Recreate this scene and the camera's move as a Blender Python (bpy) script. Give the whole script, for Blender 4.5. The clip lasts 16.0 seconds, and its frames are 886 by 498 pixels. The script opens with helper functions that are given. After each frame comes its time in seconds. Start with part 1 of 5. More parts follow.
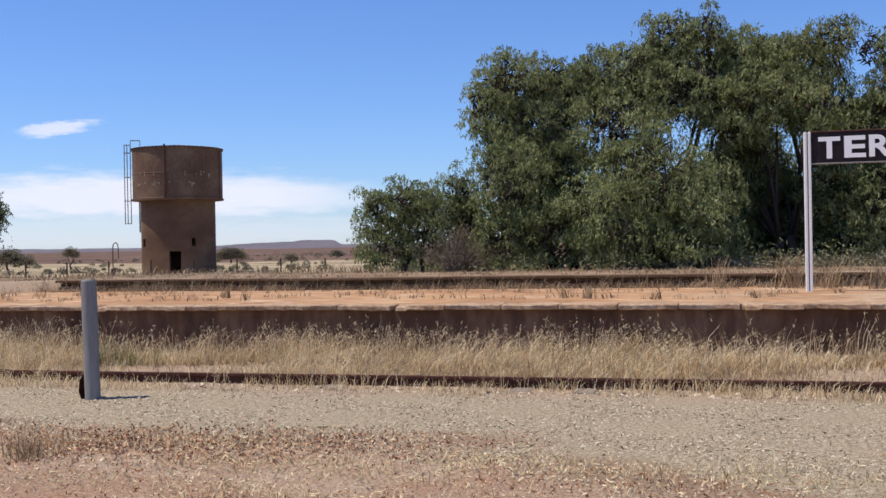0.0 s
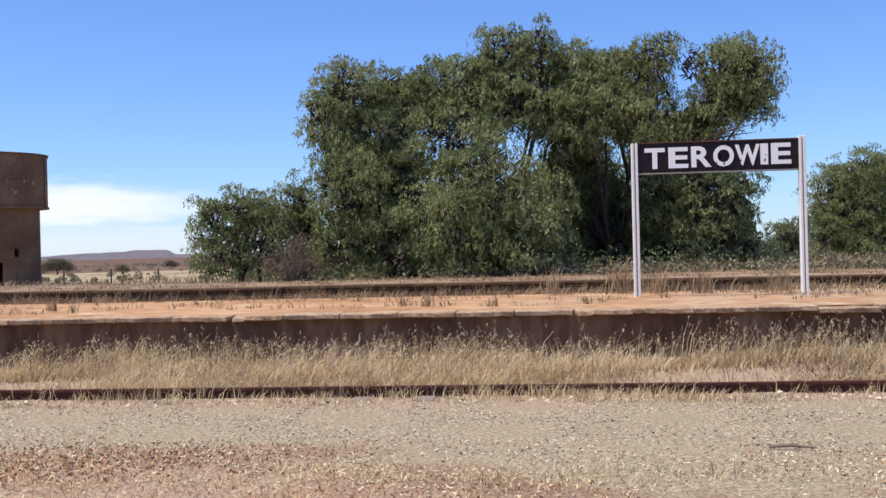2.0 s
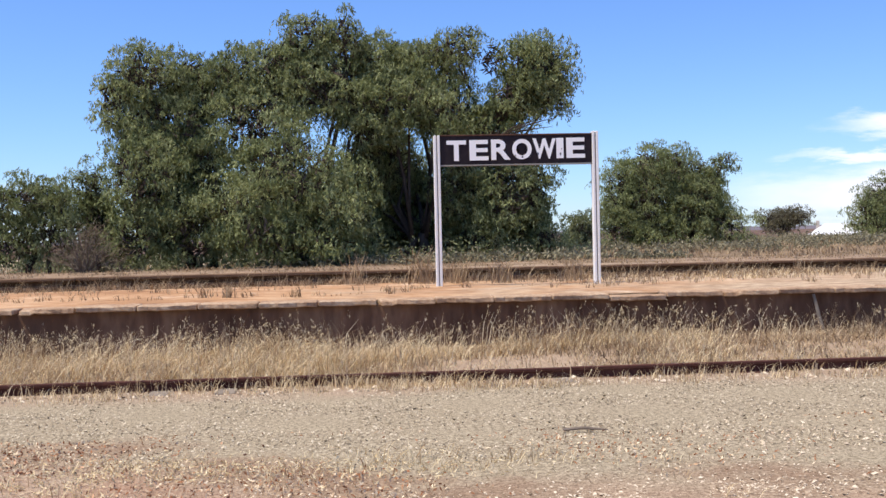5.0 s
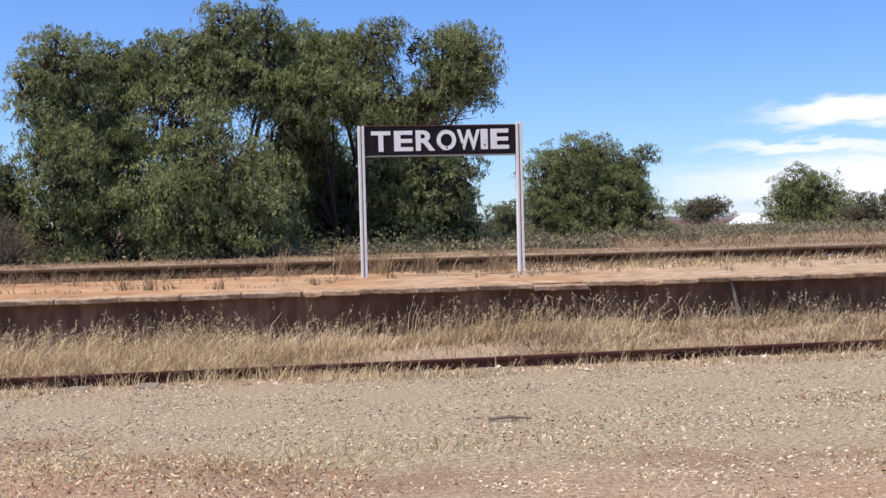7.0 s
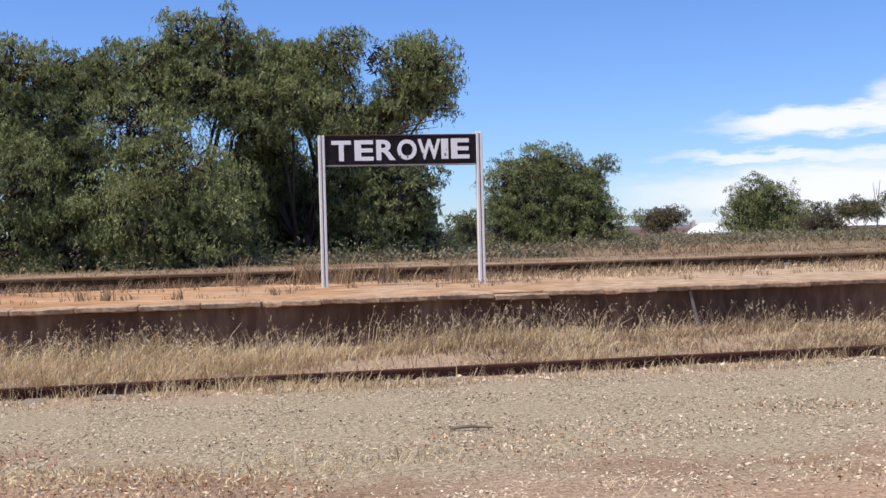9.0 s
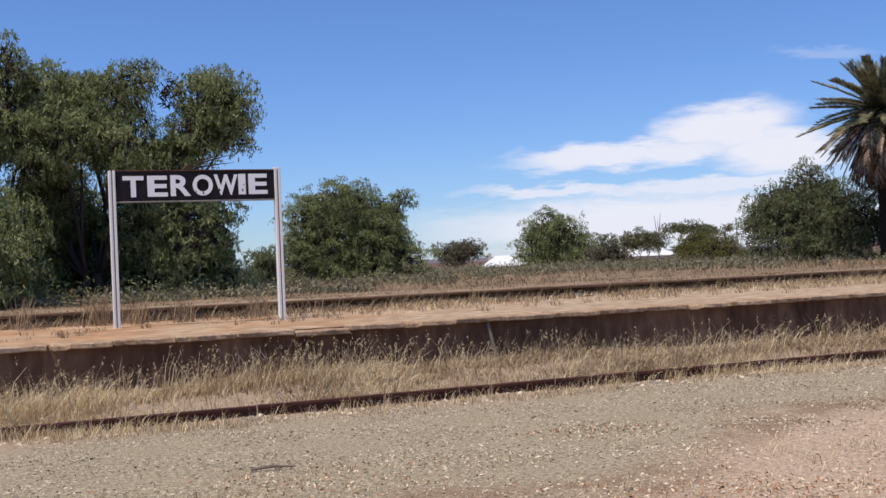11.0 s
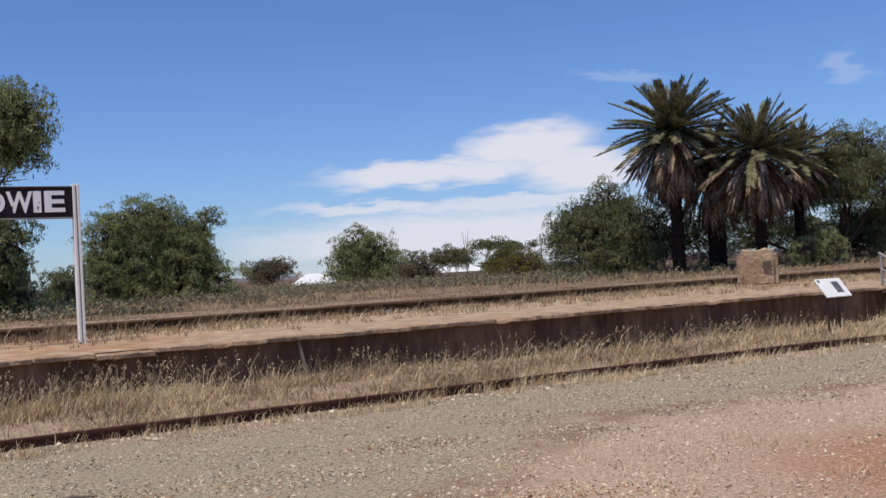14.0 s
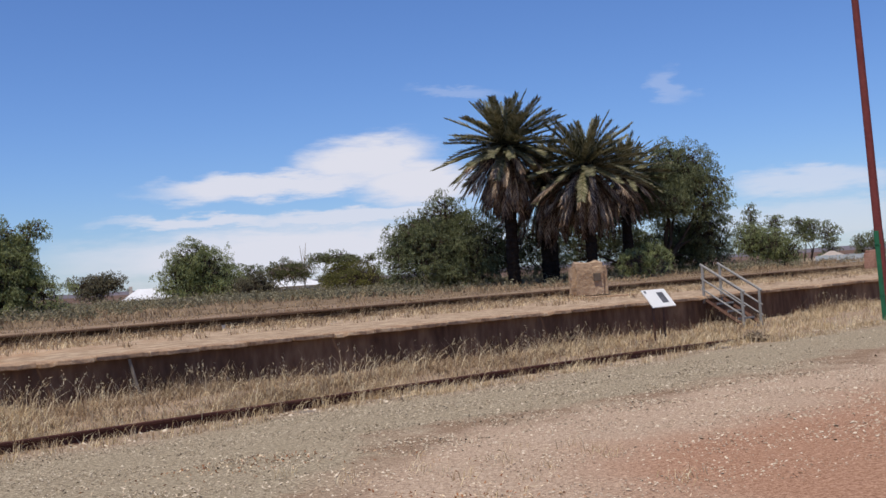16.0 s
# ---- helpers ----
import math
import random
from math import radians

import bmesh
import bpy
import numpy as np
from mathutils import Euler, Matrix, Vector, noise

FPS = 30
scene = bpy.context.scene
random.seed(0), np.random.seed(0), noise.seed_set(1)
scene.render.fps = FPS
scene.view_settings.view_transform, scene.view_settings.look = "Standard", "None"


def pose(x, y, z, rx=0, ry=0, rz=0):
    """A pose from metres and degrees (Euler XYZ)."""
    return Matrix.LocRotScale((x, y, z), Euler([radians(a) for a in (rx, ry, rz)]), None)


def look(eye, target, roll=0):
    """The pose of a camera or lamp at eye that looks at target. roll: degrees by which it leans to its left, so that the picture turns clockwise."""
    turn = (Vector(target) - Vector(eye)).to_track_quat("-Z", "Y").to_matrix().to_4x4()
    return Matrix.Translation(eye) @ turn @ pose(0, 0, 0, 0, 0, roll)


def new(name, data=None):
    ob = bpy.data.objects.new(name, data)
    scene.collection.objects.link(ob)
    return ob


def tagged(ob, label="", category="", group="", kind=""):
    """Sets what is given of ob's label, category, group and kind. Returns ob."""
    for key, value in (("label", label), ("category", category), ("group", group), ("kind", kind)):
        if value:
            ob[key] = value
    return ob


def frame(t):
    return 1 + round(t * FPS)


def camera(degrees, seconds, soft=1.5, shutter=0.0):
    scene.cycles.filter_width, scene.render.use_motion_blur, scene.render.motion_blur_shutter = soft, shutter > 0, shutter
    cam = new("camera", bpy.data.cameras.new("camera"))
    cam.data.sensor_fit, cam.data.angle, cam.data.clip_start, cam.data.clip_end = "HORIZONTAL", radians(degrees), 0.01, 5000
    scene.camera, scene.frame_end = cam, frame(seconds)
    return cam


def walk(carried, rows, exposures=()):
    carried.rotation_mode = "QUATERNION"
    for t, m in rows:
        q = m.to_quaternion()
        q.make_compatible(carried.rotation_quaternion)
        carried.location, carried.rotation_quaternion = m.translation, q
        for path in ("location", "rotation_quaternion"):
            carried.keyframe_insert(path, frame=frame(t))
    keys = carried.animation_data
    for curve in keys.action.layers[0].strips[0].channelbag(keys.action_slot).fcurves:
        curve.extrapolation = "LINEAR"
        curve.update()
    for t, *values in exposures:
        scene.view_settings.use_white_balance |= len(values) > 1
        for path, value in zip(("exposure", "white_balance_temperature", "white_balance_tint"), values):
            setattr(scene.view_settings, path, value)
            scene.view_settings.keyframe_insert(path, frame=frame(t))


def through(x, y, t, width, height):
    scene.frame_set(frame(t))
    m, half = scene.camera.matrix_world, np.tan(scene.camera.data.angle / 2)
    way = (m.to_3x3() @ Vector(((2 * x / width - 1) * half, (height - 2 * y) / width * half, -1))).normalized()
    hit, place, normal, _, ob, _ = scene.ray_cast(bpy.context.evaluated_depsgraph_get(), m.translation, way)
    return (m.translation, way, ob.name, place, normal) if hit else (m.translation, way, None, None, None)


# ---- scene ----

# ---------------------------------------------------------------- camera and walk
# one operator stands at the edge of the gravel road and turns; the world's x runs along the railway
EYE = (0.0, 0.0, 1.6)
LENS = 2 * math.degrees(math.atan(784 / 1900))
# seconds, turn to the left, tilt up, roll (degrees)
TURNS = [
    (0, 14.57, -0.25, -1.04),
    (0.5, 12.45, -0.22, -1.14),
    (1, 10.23, -0.20, -1.21),
    (1.5, 8.03, -0.06, -1.30),
    (2, 5.97, 0.04, -1.39),
    (2.5, 4.34, 0.00, -1.40),
    (3, 2.38, -0.13, -1.37),
    (3.5, 0.89, -0.23, -1.36),
    (4, -0.84, -0.36, -1.32),
    (4.5, -2.72, -0.54, -1.32),
    (5, -4.47, -0.72, -1.27),
    (7.5, -8.76, -1.34, -1.50),
    (8, -8.94, -1.24, -1.51),
    (10.5, -17.82, 0.25, -2.05),
    (11, -21.26, 0.66, -2.41),
    (11.5, -23.22, 0.60, -2.41),
    (12, -25.12, 0.77, -2.69),
    (12.5, -27.25, 0.83, -2.85),
    (13, -28.99, 1.00, -3.05),
    (13.5, -30.00, 1.00, -3.04),
    (14, -31.38, 1.10, -3.13),
    (14.5, -33.60, 1.11, -3.17),
    (15, -35.37, 1.36, -3.38),
    (15.5, -37.41, 1.34, -3.45),
    (16, -40.04, 1.32, -3.55),
]


def turned(turn, tilt, roll):
    return Matrix.Translation(EYE) @ Euler((radians(90 + tilt), 0, radians(turn))).to_matrix().to_4x4() @ pose(0, 0, 0, 0, 0, roll)


cam = camera(LENS, 16.0, soft=1.5)
walk(cam, [(t, turned(a, b, c)) for t, a, b, c in TURNS],
     exposures=[(0.0, 0.05), (1.5, 0.2), (3.5, 0.4), (5.0, 0.38), (7.5, 0.22), (8.0, 0.2), (10.5, 0.02), (11.0, -0.08), (14.5, -0.27), (16.0, -0.27)])

# ---------------------------------------------------------------- sky and sun
SUN_TURN, SUN_HEIGHT = math.atan2(-0.94, -0.32), radians(66)
world = bpy.data.worlds.new("sky")
scene.world = world
world.use_nodes = True
wn, wl = world.node_tree.nodes, world.node_tree.links
sky = wn.new("ShaderNodeTexSky")
sky.sky_type, sky.sun_disc = "NISHITA", False
sky.sun_elevation, sky.sun_rotation = SUN_HEIGHT, SUN_TURN
sky.air_density, sky.dust_density, sky.ozone_density = 1.0, 0.1, 4.0
back = wn["Background"]
back.inputs["Strength"].default_value = 0.10
tc = wn.new("ShaderNodeTexCoord")
axes = wn.new("ShaderNodeSeparateXYZ")
wl.new(tc.outputs["Generated"], axes.inputs[0])


def sky_math(op, a, b=None, c=None):
    t = wn.new("ShaderNodeMath")
    t.operation = op
    for i, v in enumerate((a, b, c)):
        if isinstance(v, (int, float)):
            t.inputs[i].default_value = v
        elif v is not None:
            wl.new(v, t.inputs[i])
    return t.outputs[0]


def sky_noise(scale, stretch, detail=6.0, rough=0.6):
    mp, t = wn.new("ShaderNodeMapping"), wn.new("ShaderNodeTexNoise")
    mp.inputs["Scale"].default_value = stretch
    wl.new(tc.outputs["Generated"], mp.inputs["Vector"])
    wl.new(mp.outputs[0], t.inputs["Vector"])
    t.inputs["Scale"].default_value, t.inputs["Detail"].default_value, t.inputs["Roughness"].default_value = scale, detail, rough
    return t.outputs["Fac"]


azimuth = sky_math("MULTIPLY", sky_math("ARCTAN2", axes.outputs["X"], axes.outputs["Y"]), 180 / math.pi)
height = sky_math("MULTIPLY", sky_math("ARCSINE", axes.outputs["Z"]), 180 / math.pi)
puff, wisp = sky_noise(9.0, (1, 1, 3.0)), sky_noise(24.0, (1, 1, 5.0))
bent_a = sky_math("MULTIPLY_ADD", sky_math("SUBTRACT", puff, 0.5), 7.0, azimuth)
bent_h = sky_math("MULTIPLY_ADD", sky_math("SUBTRACT", wisp, 0.5), 1.7, height)
# clouds: bearing, height, half-width, half-height (degrees), slope, density
CLOUDS = [(36.4, 6.3, 4.3, 1.5, 0.05, 1.0), (31.5, 5.2, 8.0, 0.85, 0.02, 0.95), (38.5, 4.9, 4.6, 1.7, -0.1, 1.0), (27.5, 3.5, 6.0, 0.45, -0.03, 0.8),
          (35.0, 3.3, 7.5, 0.55, 0.0, 0.8), (33.0, 1.6, 15.0, 1.9, 0.0, 0.95), (-30.0, 2.7, 14.0, 1.5, 0.0, 0.85), (-31.0, 0.8, 22.0, 1.2, 0.0, 0.4), (-33.6, 6.1, 1.5, 0.5, 0.1, 0.7),
          (59.0, 3.6, 5.0, 0.9, 0.0, 0.6), (52.8, 9.0, 1.3, 0.8, -0.5, 0.22), (41.0, 9.6, 3.0, 0.35, -0.1, 0.2), (61.0, 1.6, 12.0, 1.3, 0.0, 0.5)]
cover = None
for a0, h0, wa, wh, slope, dense in CLOUDS:
    da = sky_math("SUBTRACT", bent_a, a0)
    dh = sky_math("SUBTRACT", sky_math("SUBTRACT", bent_h, h0), sky_math("MULTIPLY", da, slope))
    da, dh = sky_math("DIVIDE", da, wa), sky_math("DIVIDE", dh, wh)
    d = sky_math("SQRT", sky_math("ADD", sky_math("MULTIPLY", da, da), sky_math("MULTIPLY", dh, dh)))
    t = wn.new("ShaderNodeMapRange")
    t.interpolation_type = "SMOOTHSTEP"
    wl.new(d, t.inputs["Value"])
    t.inputs["From Min"].default_value, t.inputs["From Max"].default_value = 1.12, 0.38
    t.inputs["To Max"].default_value = dense
    cover = t.outputs[0] if cover is None else sky_math("MAXIMUM", cover, t.outputs[0])
mix = wn.new("ShaderNodeMix")
mix.data_type = "RGBA"
wl.new(cover, mix.inputs[0])
tint = wn.new("ShaderNodeMix")
tint.data_type, tint.blend_type = "RGBA", "MULTIPLY"
tint.inputs[0].default_value = 1.0
tint.inputs[7].default_value = (0.78, 0.98, 1.42, 1)
wl.new(sky.outputs[0], tint.inputs[6])
wl.new(tint.outputs[2], mix.inputs[6])
mix.inputs[7].default_value = (8.8, 8.9, 10.0, 1)
wl.new(mix.outputs[2], back.inputs["Color"])

sun_data = bpy.data.lights.new("sun", "SUN")
sun_data.energy, sun_data.angle, sun_data.color = 4.6, radians(0.53), (1.0, 0.91, 0.77)
sun = new("sun", sun_data)
SUN_DIR = Vector((math.sin(SUN_TURN) * math.cos(SUN_HEIGHT), math.cos(SUN_TURN) * math.cos(SUN_HEIGHT), math.sin(SUN_HEIGHT)))
sun.matrix_world = look(SUN_DIR * 60, (0, 0, 0))

# ---------------------------------------------------------------- small builders
rng = np.random.default_rng(7)


def thing(name, label, category, at=(0, 0, 0), turn=0.0, group="", kind=""):
    ob = new(name)
    ob.empty_display_size = 0.2
    ob.matrix_basis = pose(*at, 0, 0, turn)
    return tagged(ob, label, category, group, kind)


def mesh_of(name, bm, material, smooth=False):
    me = bpy.data.meshes.new(name)
    bmesh.ops.recalc_face_normals(bm, faces=bm.faces)
    bm.to_mesh(me)
    bm.free()
    me.materials.append(material)
    if smooth:
        me.polygons.foreach_set("use_smooth", [True] * len(me.polygons))
    return me


def part(name, bm, material, parent, label="", smooth=False, kind=""):
    me = bm if isinstance(bm, bpy.types.Mesh) else mesh_of(name, bm, material, smooth)
    ob = new(name, me)
    ob.parent = parent
    return tagged(ob, label, kind=kind)


def single(name, bm, material, label, category, group="", kind="", smooth=False):
    me = bm if isinstance(bm, bpy.types.Mesh) else mesh_of(name, bm, material, smooth)
    return tagged(new(name, me), label, category, group, kind)


def sheet(name, verts, faces, material):
    """A mesh from arrays: verts (n, 3), faces (m, 3 or 4)."""
    verts, faces = np.asarray(verts, np.float32), np.asarray(faces, np.int32)
    me = bpy.data.meshes.new(name)
    me.vertices.add(len(verts))
    me.vertices.foreach_set("co", verts.ravel())
    k = faces.shape[1]
    me.loops.add(faces.size)
    me.loops.foreach_set("vertex_index", faces.ravel())
    me.polygons.add(len(faces))
    me.polygons.foreach_set("loop_start", np.arange(0, faces.size, k, dtype=np.int32))
    me.update(calc_edges=True)
    me.materials.append(material)
    return me


def box(bm, lo, hi, bevel=0.0, turn=None):
    made = bmesh.ops.create_cube(bm, size=1.0)["verts"]
    c = [(a + b) / 2 for a, b in zip(lo, hi)]
    s = [b - a for a, b in zip(lo, hi)]
    for v in made:
        v.co = Vector((v.co.x * s[0] + c[0], v.co.y * s[1] + c[1], v.co.z * s[2] + c[2]))
    if bevel:
        edges = list({e for v in made for e in v.link_edges})
        bmesh.ops.bevel(bm, geom=edges, offset=bevel, segments=1, affect="EDGES")
    return bm


def tube(bm, a, b, r0, r1=None, n=10, caps=True):
    a, b = Vector(a), Vector(b)
    r1 = r0 if r1 is None else r1
    q = (b - a).to_track_quat("Z", "Y")
    rings = []
    for p, r in ((a, r0), (b, r1)):
        rings.append([bm.verts.new(p + q @ Vector((r * math.cos(k * math.tau / n), r * math.sin(k * math.tau / n), 0))) for k in range(n)])
    for k in range(n):
        bm.faces.new((rings[0][k], rings[0][(k + 1) % n], rings[1][(k + 1) % n], rings[1][k]))
    if caps:
        bm.faces.new(rings[0][::-1])
        bm.faces.new(rings[1])
    return bm


def pipe(bm, points, radii, n=8):
    """A tapered, bent limb through the points."""
    rings = []
    pts = [Vector(p) for p in points]
    for i, p in enumerate(pts):
        way = (pts[min(i + 1, len(pts) - 1)] - pts[max(i - 1, 0)])
        q = way.to_track_quat("Z", "Y")
        rings.append([bm.verts.new(p + q @ Vector((radii[i] * math.cos(k * math.tau / n), radii[i] * math.sin(k * math.tau / n), 0))) for k in range(n)])
    for r, s in zip(rings, rings[1:]):
        for k in range(n):
            bm.faces.new((r[k], r[(k + 1) % n], s[(k + 1) % n], s[k]))
    bm.faces.new(rings[0][::-1])
    bm.faces.new(rings[-1])
    return bm


def lathe(bm, profile, n=48, close=True):
    rings = []
    for r, z in profile:
        rings.append([bm.verts.new((r * math.cos(k * math.tau / n), r * math.sin(k * math.tau / n), z)) for k in range(n)])
    for r, s in zip(rings, rings[1:]):
        for k in range(n):
            bm.faces.new((r[k], r[(k + 1) % n], s[(k + 1) % n], s[k]))
    if close:
        bm.faces.new(rings[0][::-1])
        bm.faces.new(rings[-1])
    return bm


# ---------------------------------------------------------------- materials
def surface(name, low, high, coarse=1.0, fine=12.0, rough=0.85, bump=0.3, mid=None, island=0.0, metal=0.0, stretch=(1, 1, 1), sheen=None, bump_size=0.02, detail=0.5):
    """Two scales of noise between two colours, with fine relief; island: how far separate pieces differ."""
    m = bpy.data.materials.new(name)
    m.use_nodes = True
    n, l = m.node_tree.nodes, m.node_tree.links
    p = n["Principled BSDF"]
    p.inputs["Roughness"].default_value, p.inputs["Metallic"].default_value = rough, metal
    p.inputs["Specular IOR Level"].default_value = 0.15 if not metal else 0.5
    tc, mp = n.new("ShaderNodeTexCoord"), n.new("ShaderNodeMapping")
    mp.inputs["Scale"].default_value = stretch
    l.new(tc.outputs["Object"], mp.inputs["Vector"])
    a, b = n.new("ShaderNodeTexNoise"), n.new("ShaderNodeTexNoise")
    a.inputs["Scale"].default_value, b.inputs["Scale"].default_value = coarse, fine
    a.inputs["Detail"].default_value, b.inputs["Detail"].default_value = 4, 6
    l.new(mp.outputs[0], a.inputs["Vector"])
    l.new(mp.outputs[0], b.inputs["Vector"])
    mix = n.new("ShaderNodeMix")
    mix.inputs[0].default_value = detail
    l.new(a.outputs["Fac"], mix.inputs[2])
    l.new(b.outputs["Fac"], mix.inputs[3])
    fac = mix.outputs[0]
    if island:
        g, add = n.new("ShaderNodeNewGeometry"), n.new("ShaderNodeMath")
        add.operation = "MULTIPLY_ADD"
        l.new(g.outputs["Random Per Island"], add.inputs[0])
        add.inputs[1].default_value = island
        l.new(fac, add.inputs[2])
        sub = n.new("ShaderNodeMath")
        sub.operation, sub.inputs[1].default_value = "SUBTRACT", island / 2
        l.new(add.outputs[0], sub.inputs[0])
        fac = sub.outputs[0]
    ramp = n.new("ShaderNodeValToRGB")
    ramp.color_ramp.elements[0].position, ramp.color_ramp.elements[1].position = 0.3, 0.7
    ramp.color_ramp.elements[0].color, ramp.color_ramp.elements[1].color = (*low, 1), (*high, 1)
    if mid:
        ramp.color_ramp.elements.new(0.5).color = (*mid, 1)
    l.new(fac, ramp.inputs[0])
    l.new(ramp.outputs[0], p.inputs["Base Color"])
    if bump:
        bp = n.new("ShaderNodeBump")
        bp.inputs["Strength"].default_value, bp.inputs["Distance"].default_value = bump, bump_size
        l.new(b.outputs["Fac"], bp.inputs["Height"])
        l.new(bp.outputs[0], p.inputs["Normal"])
    return m


def leafy(name, low, high, through=0.35, mid=None, vary=0.5):
    m = surface(name, low, high, 0.6, 3.0, 0.6, 0.0, mid, island=vary)
    n, l = m.node_tree.nodes, m.node_tree.links
    p = n["Principled BSDF"]
    p.inputs["Specular IOR Level"].default_value = 0.08
    colour = p.inputs["Base Color"].links[0].from_socket
    tr, mx = n.new("ShaderNodeBsdfTranslucent"), n.new("ShaderNodeMixShader")
    l.new(colour, tr.inputs["Color"])
    mx.inputs[0].default_value = through
    l.new(p.outputs[0], mx.inputs[1])
    l.new(tr.outputs[0], mx.inputs[2])
    l.new(mx.outputs[0], n["Material Output"].inputs["Surface"])
    return m


def ground_material():
    """Dry ground: red dirt, a grey gravel road, tan verges and far paddocks, blended along wandering edges."""
    m = bpy.data.materials.new("dry_ground")
    m.use_nodes = True
    n, l = m.node_tree.nodes, m.node_tree.links
    p = n["Principled BSDF"]
    p.inputs["Roughness"].default_value, p.inputs["Specular IOR Level"].default_value = 0.95, 0.05
    tc, sep = n.new("ShaderNodeTexCoord"), n.new("ShaderNodeSeparateXYZ")
    l.new(tc.outputs["Object"], sep.inputs[0])

    def noise_(scale, detail=5.0, rough=0.6):
        t = n.new("ShaderNodeTexNoise")
        t.inputs["Scale"].default_value, t.inputs["Detail"].default_value, t.inputs["Roughness"].default_value = scale, detail, rough
        l.new(tc.outputs["Object"], t.inputs["Vector"])
        return t.outputs["Fac"]

    def math_(op, a, b=None, c=None):
        t = n.new("ShaderNodeMath")
        t.operation = op
        for i, v in enumerate((a, b, c)):
            if v is None:
                continue
            if isinstance(v, (int, float)):
                t.inputs[i].default_value = v
            else:
                l.new(v, t.inputs[i])
        return t.outputs[0]

    def step_(v, lo, hi):
        t = n.new("ShaderNodeMapRange")
        t.interpolation_type = "SMOOTHSTEP"
        l.new(v, t.inputs["Value"])
        t.inputs["From Min"].default_value, t.inputs["From Max"].default_value = lo, hi
        return t.outputs[0]

    def two(low, high, fac, lo=0.35, hi=0.65):
        t = n.new("ShaderNodeValToRGB")
        t.color_ramp.elements[0].position, t.color_ramp.elements[1].position = lo, hi
        t.color_ramp.elements[0].color, t.color_ramp.elements[1].color = (*low, 1), (*high, 1)
        l.new(fac, t.inputs[0])
        return t.outputs[0]

    def blend(fac, a, b):
        t = n.new("ShaderNodeMix")
        t.data_type = "RGBA"
        l.new(fac, t.inputs[0])
        l.new(a, t.inputs[6])
        l.new(b, t.inputs[7])
        return t.outputs[2]

    wander = math_("SUBTRACT", noise_(0.35), 0.5)
    y = math_("MULTIPLY_ADD", wander, 2.6, sep.outputs["Y"])
    # the gravel lies widest where cars pull in
    wide = math_("MULTIPLY", step_(sep.outputs["X"], -2.5, 0.8), math_("SUBTRACT", 1.0, step_(sep.outputs["X"], 3.5, 7.0)))
    y = math_("MULTIPLY_ADD", math_("MULTIPLY", wide, math_("SUBTRACT", 1.0, step_(sep.outputs["Y"], 8.0, 10.0))), 1.7, y)
    grit, speck, patch = noise_(22.0, 8.0, 0.75), noise_(55.0, 4.0, 0.8), noise_(0.9, 4.0)
    both = math_("MULTIPLY_ADD", speck, 0.5, math_("MULTIPLY", grit, 0.5))
    red = two(GROUND["red"][0], GROUND["red"][1], both, 0.41, 0.59)
    pink = two(GROUND["pink"][0], GROUND["pink"][1], both, 0.41, 0.59)
    grey = two(GROUND["grey"][0], GROUND["grey"][1], both, 0.44, 0.56)
    tan = two(GROUND["tan"][0], GROUND["tan"][1], both, 0.38, 0.62)
    dust = blend(step_(patch, 0.42, 0.62), red, pink)
    # a strip of rust-red leaf litter and bare brown wheel tracks with edges of their own
    c = blend(step_(y, 7.3, 8.9), dust, grey)
    pale = two(GROUND["pale"][0], GROUND["pale"][1], both, 0.41, 0.59)
    c = blend(math_("MULTIPLY", step_(sep.outputs["X"], 2.5, 5.0), math_("SUBTRACT", 1.0, step_(y, 7.4, 9.0))), c, pale)
    track = math_("MULTIPLY", step_(y, 7.7, 8.2), math_("SUBTRACT", 1.0, step_(y, 8.5, 9.0)))
    brown = two(GROUND["brown"][0], GROUND["brown"][1], both, 0.41, 0.59)
    c = blend(math_("MULTIPLY", track, step_(patch, 0.40, 0.58)), c, brown)
    c = blend(step_(y, 10.6, 11.5), c, tan)
    # bare ochre earth worn open near the road's far bend
    ochre = two(GROUND["ochre"][0], GROUND["ochre"][1], both, 0.41, 0.59)
    worn = math_("MULTIPLY", step_(math_("MULTIPLY_ADD", wander, 3.0, sep.outputs["X"]), 5.0, 7.0), math_("SUBTRACT", 1.0, step_(y, 5.4, 6.8)))
    c = blend(worn, c, ochre)
    # trodden brown earth behind the second platform
    verge = two(GROUND["verge"][0], GROUND["verge"][1], noise_(1.6, 6.0), 0.35, 0.65)
    c = blend(step_(y, 26.0, 29.0), c, verge)
    # far side of the line: bleached grass, then red-brown paddocks
    far = two(GROUND["grass"][0], GROUND["grass"][1], noise_(0.09, 8.0, 0.7), 0.36, 0.64)
    plough = two(GROUND["plough"][0], GROUND["plough"][1], noise_(0.025, 8.0, 0.7), 0.36, 0.64)
    yy = math_("MULTIPLY_ADD", math_("SUBTRACT", noise_(0.01), 0.5), 220.0, sep.outputs["Y"])
    c = blend(step_(sep.outputs["Y"], 44.0, 60.0), c, far)
    c = blend(step_(yy, 215.0, 240.0), c, plough)
    l.new(c, p.inputs["Base Color"])
    bp = n.new("ShaderNodeBump")
    bp.inputs["Strength"].default_value, bp.inputs["Distance"].default_value = 0.7, 0.02
    l.new(both, bp.inputs["Height"])
    l.new(bp.outputs[0], p.inputs["Normal"])
    return m


